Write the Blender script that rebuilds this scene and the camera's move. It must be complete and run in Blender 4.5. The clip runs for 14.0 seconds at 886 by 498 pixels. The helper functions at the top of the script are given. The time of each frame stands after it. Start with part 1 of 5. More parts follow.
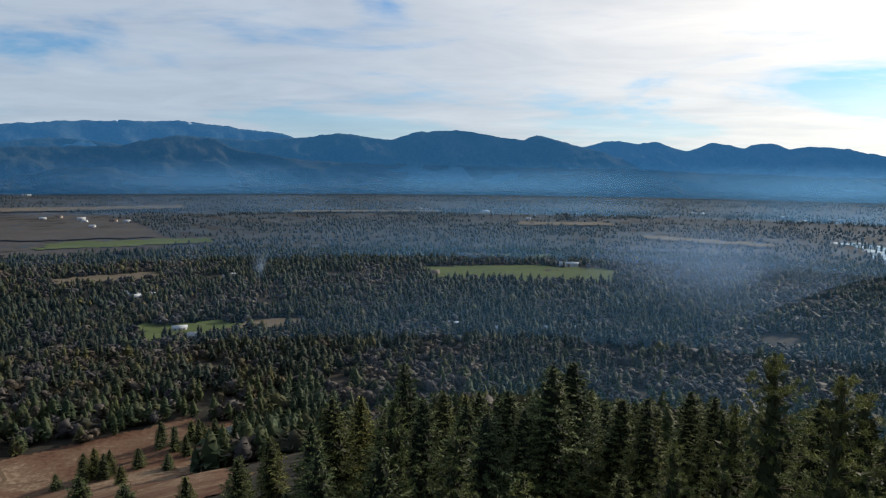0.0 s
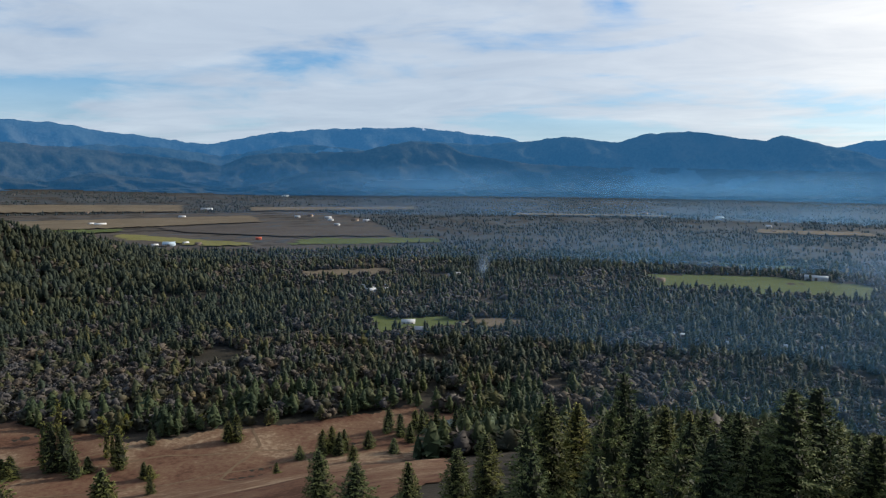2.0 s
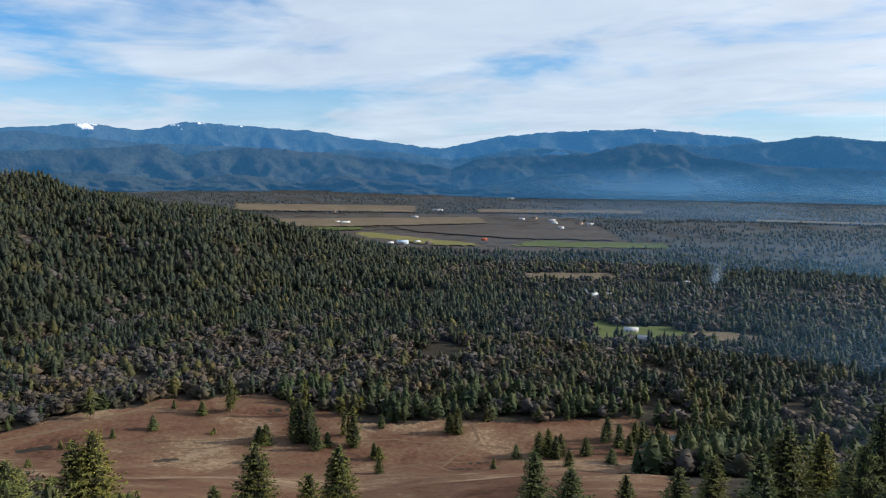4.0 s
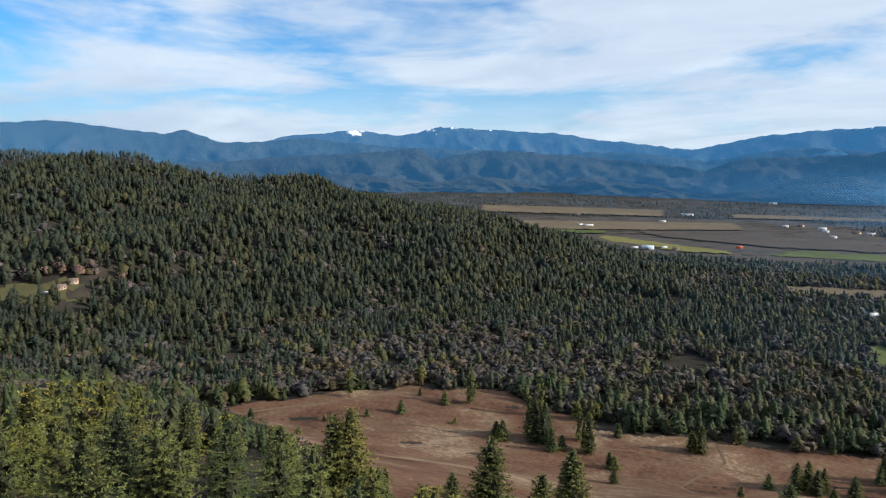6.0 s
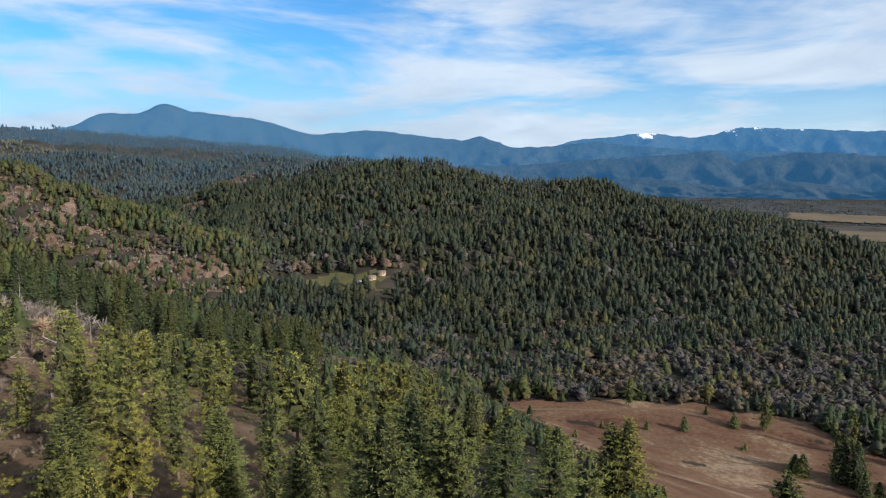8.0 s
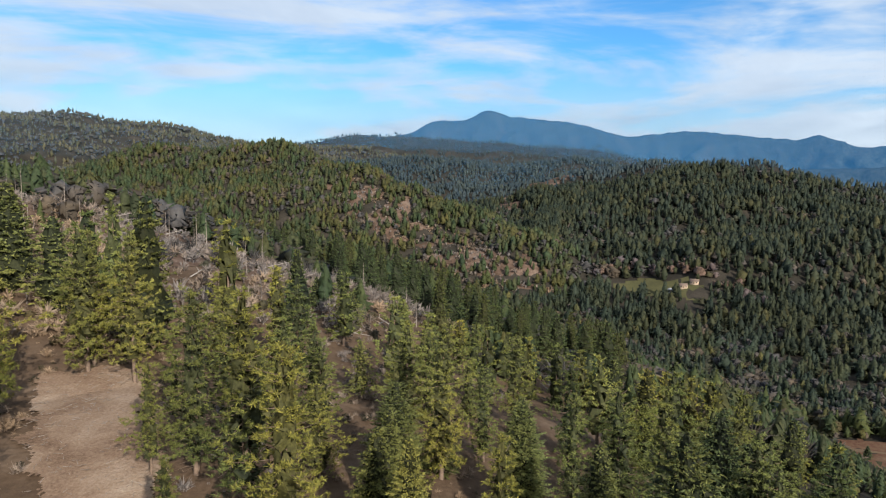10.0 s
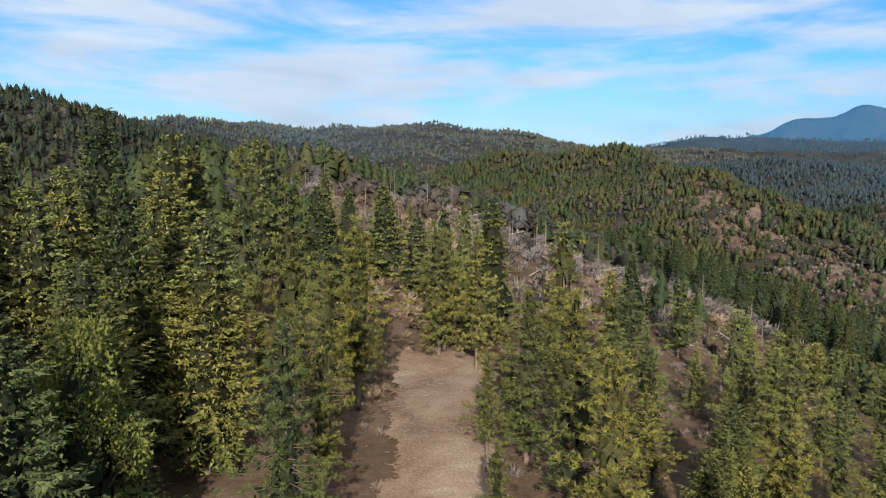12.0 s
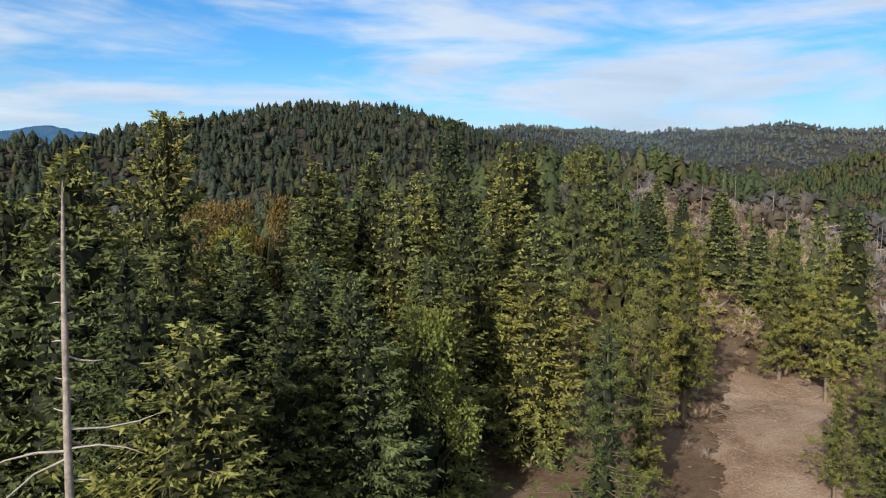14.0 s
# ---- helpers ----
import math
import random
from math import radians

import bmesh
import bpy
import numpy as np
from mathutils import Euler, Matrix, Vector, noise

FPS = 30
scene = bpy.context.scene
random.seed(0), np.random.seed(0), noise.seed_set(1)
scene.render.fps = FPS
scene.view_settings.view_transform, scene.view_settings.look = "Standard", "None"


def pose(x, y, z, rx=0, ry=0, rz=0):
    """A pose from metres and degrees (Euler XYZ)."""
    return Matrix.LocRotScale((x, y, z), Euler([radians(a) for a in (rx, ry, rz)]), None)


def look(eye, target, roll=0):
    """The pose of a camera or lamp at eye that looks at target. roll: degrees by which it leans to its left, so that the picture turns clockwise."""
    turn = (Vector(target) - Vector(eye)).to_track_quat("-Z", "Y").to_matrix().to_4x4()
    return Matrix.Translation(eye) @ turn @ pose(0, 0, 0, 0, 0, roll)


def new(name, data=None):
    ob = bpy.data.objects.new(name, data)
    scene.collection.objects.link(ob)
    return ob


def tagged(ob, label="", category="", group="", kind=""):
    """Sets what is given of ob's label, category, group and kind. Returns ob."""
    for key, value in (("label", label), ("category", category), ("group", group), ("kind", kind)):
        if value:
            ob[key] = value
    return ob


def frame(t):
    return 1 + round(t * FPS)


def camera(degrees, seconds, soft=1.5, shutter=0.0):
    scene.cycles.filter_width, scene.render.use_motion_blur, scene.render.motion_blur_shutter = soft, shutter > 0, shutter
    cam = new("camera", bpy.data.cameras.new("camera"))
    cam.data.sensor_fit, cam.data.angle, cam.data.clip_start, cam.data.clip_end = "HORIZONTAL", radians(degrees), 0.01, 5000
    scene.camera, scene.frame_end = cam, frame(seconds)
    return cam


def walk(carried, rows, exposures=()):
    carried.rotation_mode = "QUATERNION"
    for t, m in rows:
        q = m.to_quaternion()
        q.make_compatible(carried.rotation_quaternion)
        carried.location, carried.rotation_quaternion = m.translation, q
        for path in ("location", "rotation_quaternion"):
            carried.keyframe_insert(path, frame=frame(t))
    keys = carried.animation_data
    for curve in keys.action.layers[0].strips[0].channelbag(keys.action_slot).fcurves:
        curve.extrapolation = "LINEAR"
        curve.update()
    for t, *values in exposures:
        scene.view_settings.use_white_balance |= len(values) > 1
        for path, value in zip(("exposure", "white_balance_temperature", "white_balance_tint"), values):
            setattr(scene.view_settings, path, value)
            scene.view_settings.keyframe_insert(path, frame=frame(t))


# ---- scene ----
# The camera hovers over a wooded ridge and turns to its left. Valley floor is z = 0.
H = 150.0
cam = camera(63.9, 14.0, soft=1.2)
# seconds, yaw, pitch, roll
PATH = [
    (0.0, 0.00, -6.61, -0.55), (0.5, 4.41, -6.57, -0.50), (1.0, 8.84, -6.54, -0.45), (1.5, 13.32, -6.52, -0.42),
    (2.0, 17.83, -6.48, -0.40), (2.5, 22.33, -6.44, -0.36), (3.0, 26.82, -6.40, -0.34), (5.5, 50.05, -6.30, -0.27),
    (6.0, 55.20, -6.26, -0.27), (6.5, 60.36, -6.21, -0.27), (7.0, 66.30, -6.16, -0.27), (7.5, 72.14, -6.10, -0.22),
    (10.0, 102.64, -5.98, -0.46), (10.5, 109.20, -5.98, -0.42), (11.0, 115.63, -5.95, -0.42), (11.5, 122.65, -5.92, -0.38),
    (12.0, 129.38, -5.86, -0.40), (12.5, 135.96, -5.80, -0.42), (13.0, 142.44, -5.74, -0.43), (13.5, 149.02, -5.69, -0.45),
    (14.0, 155.55, -5.63, -0.50)]
walk(cam, [(t, pose(0, 0, H, 90 + pitch, roll, yaw)) for t, yaw, pitch, roll in PATH],
     exposures=[(0.0, 0.0), (3.0, 0.32), (6.0, 0.52), (10.0, 0.48), (14.0, 0.46)])

# ---- sky and sun ----
SUN_AZ, SUN_EL = -51.0, 25.0          # degrees to the left of +y, degrees up
sun_way = Vector((-math.sin(radians(SUN_AZ)) * math.cos(radians(SUN_EL)), math.cos(radians(SUN_AZ)) * math.cos(radians(SUN_EL)), math.sin(radians(SUN_EL))))
sun_lamp = bpy.data.lights.new("sun", "SUN")
sun_lamp.energy, sun_lamp.angle, sun_lamp.color = 5.0, radians(0.6), (1.0, 0.90, 0.76)
sun = new("sun", sun_lamp)
sun.matrix_world = look(Vector((0, 0, 900)) + sun_way * 100, (0, 0, 900))


class Nodes:
    """A short way to write node trees."""

    def __init__(self, tree):
        self.tree = tree
        tree.nodes.clear()

    def add(self, kind, inputs=(), **settings):
        node = self.tree.nodes.new(kind)
        for key, value in settings.items():
            setattr(node, key, value)
        for key, value in dict(inputs).items():
            if isinstance(value, bpy.types.NodeSocket):
                self.tree.links.new(value, node.inputs[key])
            else:
                node.inputs[key].default_value = value
        return node

    def math(self, op, a, b=0.0, c=0.0):
        return self.add("ShaderNodeMath", {0: a, 1: b, 2: c}, operation=op).outputs[0]

    def ramp(self, fac, stops):
        node = self.add("ShaderNodeValToRGB", {0: fac})
        ramp = node.color_ramp
        while len(ramp.elements) < len(stops):
            ramp.elements.new(0.5)
        for el, (pos, col) in zip(ramp.elements, stops):
            el.position, el.color = pos, (*col, 1) if len(col) == 3 else col
        return node.outputs[0]

    def noise(self, vector, scale, detail=4.0, rough=0.55, distortion=0.0):
        return self.add("ShaderNodeTexNoise", {"Vector": vector, "Scale": scale, "Detail": detail, "Roughness": rough, "Distortion": distortion}).outputs[0]

    def mix(self, fac, a, b, blend="MIX"):
        node = self.add("ShaderNodeMix", data_type="RGBA", blend_type=blend)
        for key, value in ((0, fac), (6, a), (7, b)):
            if isinstance(value, bpy.types.NodeSocket):
                self.tree.links.new(value, node.inputs[key])
            else:
                node.inputs[key].default_value = value if key == 0 else (*value, 1)
        return node.outputs[2]


world = bpy.data.worlds.new("sky")
scene.world = world
world.use_nodes = True
n = Nodes(world.node_tree)
sky = n.add("ShaderNodeTexSky", sky_type="NISHITA", sun_disc=False, sun_elevation=radians(SUN_EL), sun_rotation=radians(-SUN_AZ),
            altitude=500.0, air_density=1.0, dust_density=0.6, ozone_density=1.6)
way = n.add("ShaderNodeTexCoord").outputs["Generated"]
xyz = n.add("ShaderNodeSeparateXYZ", {0: way})
lift = n.math("MAXIMUM", n.math("ADD", xyz.outputs[2], 0.10), 0.03)
flat = n.add("ShaderNodeCombineXYZ", {0: n.math("DIVIDE", xyz.outputs[0], lift), 1: n.math("DIVIDE", xyz.outputs[1], lift), 2: 0.0}).outputs[0]
turned = n.add("ShaderNodeMapping", {"Vector": flat, "Rotation": (0, 0, radians(62)), "Scale": (0.75, 1.25, 1)}).outputs[0]
wisps = n.noise(turned, 0.62, 6.0, 0.54, 0.7)
sheets = n.noise(turned, 0.33, 3.0, 0.5, 0.3)
sunward = n.add("ShaderNodeVectorMath", {0: way, 1: tuple(sun_way)}, operation="DOT_PRODUCT").outputs["Value"]
tilted = n.add("ShaderNodeMapping", {"Vector": way, "Rotation": (radians(-4), radians(-5), 0), "Scale": (1.0, 1.0, 5.2)}).outputs[0]
bands = n.noise(tilted, 2.3, 5.0, 0.52, 0.9)
streaks = n.noise(tilted, 6.5, 5.0, 0.6, 0.6)
cover = n.math("ADD", n.math("ADD", n.math("MULTIPLY", bands, 0.62), n.math("MULTIPLY", streaks, 0.20)), n.math("ADD", n.math("MULTIPLY", wisps, 0.25), n.math("MULTIPLY", sheets, 0.13)))
westward = n.add("ShaderNodeVectorMath", {0: way, 1: (-math.sin(radians(62)), math.cos(radians(62)), 0.0)}, operation="DOT_PRODUCT").outputs["Value"]
cover = n.math("ADD", n.math("ADD", cover, n.math("MULTIPLY", sunward, 0.055)), n.math("MULTIPLY", n.math("POWER", n.math("MAXIMUM", westward, 0.0), 8.0), 0.055))
cloud = n.add("ShaderNodeMapRange", {0: cover, 1: 0.475, 2: 0.66}, interpolation_type="SMOOTHSTEP").outputs[0]
low = n.add("ShaderNodeMapRange", {0: xyz.outputs[2], 1: 0.02, 2: 0.17, 3: 0.72, 4: 0.0}, interpolation_type="SMOOTHSTEP").outputs[0]
cloud = n.math("MAXIMUM", n.math("MULTIPLY", cloud, 0.92), low)
glow = n.math("POWER", n.math("MAXIMUM", sunward, 0.0), 4.5)
white = n.mix(glow, (5.9, 6.8, 8.0), (20.5, 18.4, 15.8))
shade = n.ramp(n.noise(turned, 1.3, 5.0, 0.6, 0.5), [(0.3, (0.86, 0.88, 0.91)), (0.7, (1.10, 1.09, 1.07))])
white = n.mix(1.0, white, shade, "MULTIPLY")
blue = n.mix(1.0, sky.outputs[0], (0.43, 0.97, 1.42), "MULTIPLY")
n.add("ShaderNodeOutputWorld", {0: n.add("ShaderNodeBackground", {0: n.mix(cloud, blue, white), 1: 0.082}).outputs[0]})


# ---- materials ----
def material(name, build, rough=0.85, leaf=0.0, bump=0.0, bump_scale=1.0, specular=0.2):
    """A material whose colour comes from build(nodes, place); leaf: the part of the light that passes through."""
    m = bpy.data.materials.new(name)
    m.use_nodes = True
    k = Nodes(m.node_tree)
    place = k.add("ShaderNodeNewGeometry").outputs["Position"]
    colour = build(k, place)
    inputs = {"Base Color": colour, "Roughness": rough, "Specular IOR Level": specular}
    if bump:
        inputs["Normal"] = k.add("ShaderNodeBump", {"Height": k.noise(place, bump_scale, 6.0, 0.65), "Strength": bump, "Distance": 1.0 / bump_scale}).outputs[0]
    out = k.add("ShaderNodeBsdfPrincipled", inputs).outputs[0]
    if leaf:
        thin = k.add("ShaderNodeBsdfTranslucent", {0: colour}).outputs[0]
        out = k.add("ShaderNodeMixShader", {0: leaf, 1: out, 2: thin}).outputs[0]
    k.add("ShaderNodeOutputMaterial", {0: out})
    return m


def island(k):
    return k.add("ShaderNodeNewGeometry").outputs["Random Per Island"]


def per_object(k):
    return k.add("ShaderNodeObjectInfo").outputs["Random"]


def foliage(name, dark, light, patch=0.01, leaf=0.13, own=False, grain=0.5):
    """Leaves or needles: tone differs from tuft to tuft, from tree to tree and from stand to stand; noise paints in
    shade between the tufts.
    """
    def build(k, place):
        stand = k.noise(place, patch, 3.0)
        tree = per_object(k) if own else k.noise(place, 0.11, 1.0)
        tone = k.math("ADD", k.math("MULTIPLY", island(k), 0.32 if own else 0.62), k.math("ADD", k.math("MULTIPLY", tree, 0.50 if own else 0.5), k.math("MULTIPLY", stand, 0.36 if own else 0.5)))
        colour = k.ramp(tone, [(0.25, dark), (0.95 if own else 1.0, light)])
        gap_shade = k.ramp(k.noise(place, grain, 3.0, 0.65), [(0.34, (0.64, 0.64, 0.64) if own else (0.66, 0.66, 0.66)), (0.50, (0.9, 0.9, 0.9)), (0.66, (1.30, 1.28, 1.2) if own else (1.14, 1.13, 1.1))])
        warm = k.ramp(k.noise(place, 0.028, 2.0, 0.6), [(0.42, (0.92, 0.98, 1.06)), (0.62, (1.30, 1.12, 0.86))])
        colour = k.mix(1.0, colour, warm, "MULTIPLY")
        return k.mix(1.0, colour, gap_shade, "MULTIPLY")
    return material(name, build, 0.75, leaf)


def earth(name, stops, scale, fine, bump=0.4, bump_scale=1.5):
    def build(k, place):
        tone = k.math("ADD", k.math("MULTIPLY", k.noise(place, scale, 5.0, 0.6, 0.6), 0.65), k.math("MULTIPLY", k.noise(place, fine, 4.0, 0.7), 0.35))
        return k.ramp(tone, stops)
    return material(name, build, 0.95, 0, bump, bump_scale, 0.05)


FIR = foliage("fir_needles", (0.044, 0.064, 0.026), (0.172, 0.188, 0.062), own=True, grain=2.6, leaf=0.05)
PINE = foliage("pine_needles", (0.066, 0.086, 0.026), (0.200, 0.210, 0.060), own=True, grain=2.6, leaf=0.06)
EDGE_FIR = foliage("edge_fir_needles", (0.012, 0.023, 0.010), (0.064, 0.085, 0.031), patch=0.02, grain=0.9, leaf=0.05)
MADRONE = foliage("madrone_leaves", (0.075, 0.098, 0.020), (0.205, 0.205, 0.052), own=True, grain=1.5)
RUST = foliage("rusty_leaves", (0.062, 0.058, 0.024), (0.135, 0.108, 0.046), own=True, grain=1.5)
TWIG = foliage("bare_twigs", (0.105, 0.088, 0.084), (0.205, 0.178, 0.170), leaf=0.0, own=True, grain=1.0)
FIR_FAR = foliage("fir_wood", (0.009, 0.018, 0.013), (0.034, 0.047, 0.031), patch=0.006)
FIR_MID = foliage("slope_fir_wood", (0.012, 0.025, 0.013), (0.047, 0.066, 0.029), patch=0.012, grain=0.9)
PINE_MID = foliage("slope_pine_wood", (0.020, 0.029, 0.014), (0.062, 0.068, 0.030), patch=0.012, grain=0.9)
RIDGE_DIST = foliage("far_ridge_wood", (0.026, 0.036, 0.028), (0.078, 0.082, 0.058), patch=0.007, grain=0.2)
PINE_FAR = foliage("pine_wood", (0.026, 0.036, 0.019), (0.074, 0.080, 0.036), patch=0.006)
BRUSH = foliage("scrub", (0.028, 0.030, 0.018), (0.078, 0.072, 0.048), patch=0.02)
# far conifers, with blue haze mixed into their colour
FIR_HAZED = foliage("hazed_fir_wood", (0.013, 0.027, 0.035), (0.039, 0.058, 0.069), patch=0.005, grain=0.3)
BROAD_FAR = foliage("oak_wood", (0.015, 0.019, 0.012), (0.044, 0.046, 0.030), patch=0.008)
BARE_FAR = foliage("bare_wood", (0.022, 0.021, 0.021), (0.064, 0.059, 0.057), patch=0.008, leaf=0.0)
# hill copies, darker and bluer: distance and shade put into the colour
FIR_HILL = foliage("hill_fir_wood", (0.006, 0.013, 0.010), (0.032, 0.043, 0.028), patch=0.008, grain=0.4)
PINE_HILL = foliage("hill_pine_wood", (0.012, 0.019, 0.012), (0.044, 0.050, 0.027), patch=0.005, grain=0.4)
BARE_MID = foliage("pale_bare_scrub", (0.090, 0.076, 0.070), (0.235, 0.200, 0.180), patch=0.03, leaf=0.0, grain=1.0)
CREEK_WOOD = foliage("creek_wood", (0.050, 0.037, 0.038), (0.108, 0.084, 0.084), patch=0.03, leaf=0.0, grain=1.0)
# inside of the crowns: the shade there is put into these dark colours
INNER_SHADE = foliage("inner_twig_shade", (0.006, 0.010, 0.005), (0.022, 0.027, 0.011), own=True, grain=3.0, leaf=0.0)
PINE_INNER_SHADE = foliage("inner_pine_twig_shade", (0.015, 0.021, 0.010), (0.055, 0.060, 0.024), own=True, grain=3.0, leaf=0.0)
# far leafless woods and ground, tinted blue for haze as well
BARE_HAZED = foliage("hazed_bare_wood", (0.024, 0.030, 0.037), (0.058, 0.064, 0.072), patch=0.006, leaf=0.0, grain=0.3)
HAZED_GROUND = earth("hazed_ground", [(0.30, (0.027, 0.035, 0.042)), (0.5, (0.045, 0.051, 0.057)), (0.74, (0.079, 0.078, 0.076))], 0.006, 0.05, 0.1)
RIDGE_FLOOR = earth("ridge_floor", [(0.30, (0.045, 0.032, 0.022)), (0.5, (0.095, 0.066, 0.046)), (0.72, (0.165, 0.122, 0.090))], 0.06, 0.9)
FLOOR_MAT = earth("forest_floor", [(0.30, (0.015, 0.016, 0.013)), (0.5, (0.033, 0.030, 0.025)), (0.76, (0.080, 0.067, 0.054))], 0.02, 0.5)
MEADOW_MAT = earth("dry_meadow", [(0.36, (0.048, 0.026, 0.018)), (0.44, (0.092, 0.050, 0.034)), (0.53, (0.122, 0.078, 0.052)), (0.63, (0.225, 0.172, 0.120))], 0.02, 0.35)
CLEAR_MAT = earth("clearing_ground", [(0.34, (0.100, 0.064, 0.044)), (0.48, (0.215, 0.150, 0.108)), (0.60, (0.300, 0.232, 0.178)), (0.72, (0.40, 0.34, 0.28))], 0.10, 3.2, 0.7, 2.5)
SLOPE_MAT = earth("bare_slope", [(0.36, (0.030, 0.024, 0.018)), (0.46, (0.085, 0.057, 0.043)), (0.56, (0.130, 0.092, 0.072)), (0.68, (0.215, 0.172, 0.145))], 0.05, 0.45)
BARK = earth("bark", [(0.3, (0.080, 0.058, 0.046)), (0.7, (0.250, 0.190, 0.150))], 1.5, 9.0, 0.6, 8.0)
SNAG_WOOD = earth("weathered_wood", [(0.32, (0.098, 0.079, 0.069)), (0.5, (0.225, 0.195, 0.176)), (0.68, (0.375, 0.338, 0.307))], 1.6, 14.0, 0.6, 12.0)
GREY_BARK = earth("grey_bark", [(0.3, (0.075, 0.064, 0.060)), (0.7, (0.18, 0.158, 0.148))], 1.5, 9.0, 0.5, 8.0)
PALE_BARK = earth("bleached_wood", [(0.3, (0.225, 0.195, 0.173)), (0.7, (0.465, 0.427, 0.390))], 0.8, 6.0, 0.5, 8.0)


# ---- the lie of the land ----
def polar(az, d):
    """The plan point at az degrees to the left of +y and d metres from the camera's foot."""
    a = np.radians(az)
    return -np.sin(a) * d, np.cos(a) * d


def smooth(x, a, b):
    t = np.clip((x - a) / (b - a), 0, 1)
    return t * t * (3 - 2 * t)


# Ridges: name, slope, roundness, crest nodes (azimuth, distance, height)
RIDGES = [
    ("own_ridge", 0.44, 78, [(196, 62, 106), (180, 78, 112), (163, 105, 119), (150, 200, 134), (143, 300, 147), (141, 270, 146), (135, 190, 134), (130, 105, 121), (60, 4, 110), (-15, 70, 102), (-20, 130, 88), (-28, 230, 50)]),
    ("forest_hill", 0.24, 50, [(93, 1540, 140), (88, 1480, 160), (84.3, 1450, 174), (82.5, 1430, 180), (79.8, 1400, 140), (78.4, 1400, 139), (70, 1350, 134), (62.4, 1250, 108), (58.4, 1180, 77), (53.9, 1120, 53), (49.3, 1060, 24), (44.7, 1000, 10), (38, 900, 3)]),
    ("spur", 0.56, 28, [(131, 1350, 150), (124, 1250, 186), (119.2, 1190, 188), (115.7, 1150, 186), (110.3, 1050, 157), (105.8, 970, 125), (101.2, 900, 99), (96.8, 850, 78), (92.4, 820, 48), (89.8, 810, 22), (88, 805, 6)]),
    ("back_ridge", 0.25, 80, [(114, 2150, 160), (110.3, 2100, 174), (104, 2050, 190), (96.9, 2000, 176), (91.9, 1950, 182), (89.8, 1900, 168), (86, 1900, 146)]),
    ("far_ridge", 0.25, 120, [(150.4, 1950, 284), (144.2, 2150, 293), (140.8, 2200, 277), (137.9, 2250, 289), (133.9, 2280, 297), (131.5, 2300, 311), (126.5, 2300, 290), (122.3, 2320, 238), (119.2, 2350, 230), (114.7, 2400, 238), (108.7, 2600, 240)]),
    ("blue_ridge", 0.25, 150, [(114, 3150, 268), (108.7, 3100, 310), (105.5, 3100, 308), (98, 3000, 276), (92, 3000, 252), (87, 3000, 210)]),
    ("behind_hill", 0.33, 60, [(200, 850, 150), (190, 900, 158), (182.4, 950, 191), (176.4, 1000, 207), (171.5, 1050, 209), (168.1, 1100, 242), (163.8, 1150, 261), (160.3, 1250, 230), (157.6, 1330, 249), (154.9, 1450, 242), (151, 1600, 248)]),
]


def crest_height(x, y, nodes, slope, soft):
    """The height of one ridge at points: its crest's height less what the slope takes off."""
    best = np.full(x.shape, -1e9)
    pts = [(*polar(a, d), z) for a, d, z in nodes]
    for (x0, y0, z0), (x1, y1, z1) in zip(pts, pts[1:]):
        dx, dy = x1 - x0, y1 - y0
        t = np.clip(((x - x0) * dx + (y - y0) * dy) / (dx * dx + dy * dy), 0, 1)
        away = np.hypot(x - x0 - t * dx, y - y0 - t * dy)
        best = np.maximum(best, z0 + (z1 - z0) * t - slope * (np.hypot(away, soft) - soft))
    return best


def swell(x, y, size, seed):
    """Smooth waves of about that size, between -1 and 1."""
    rng = np.random.RandomState(seed)
    total = np.zeros_like(x)
    for _ in range(7):
        a, p, s = rng.uniform(0, 2 * np.pi), rng.uniform(0, 2 * np.pi), size * rng.uniform(0.6, 1.6)
        total += np.sin((x * np.cos(a) + y * np.sin(a)) * 2 * np.pi / s + p)
    return total / 4.2


def land(x, y):
    """Ground height and, for each point, the ridge it belongs to (-1: the valley floor)."""
    x, y = np.asarray(x, float), np.asarray(y, float)
    az = np.degrees(np.arctan2(-x, y))
    az = np.where(az < -90, az + 360, az)
    r = np.hypot(x, y)
    back = smooth(az, 74, 108) * (1 - smooth(az, 225, 268))
    base = 58 * back * smooth(r, 420, 1000) + 0.03 * np.maximum(r - 2500, 0) * smooth(az, 25, 50)
    layers = [base] + [crest_height(x, y, nodes, slope, soft) for _, slope, soft, nodes in RIDGES]
    stack = np.array(layers)
    top = stack.max(0)
    z = top + 5 * np.log(np.exp((stack - top) / 5).sum(0)) - 1.0
    high = np.clip((z - base) / 40, 0, 1)
    z = z + high * (13 * swell(x, y, 240, 3) + 4 * swell(x, y, 90, 5)) * smooth(r, 250, 600) + 0.8 * swell(x, y, 60, 8) * smooth(r, 20, 200)
    return z, stack.argmax(0) - 1


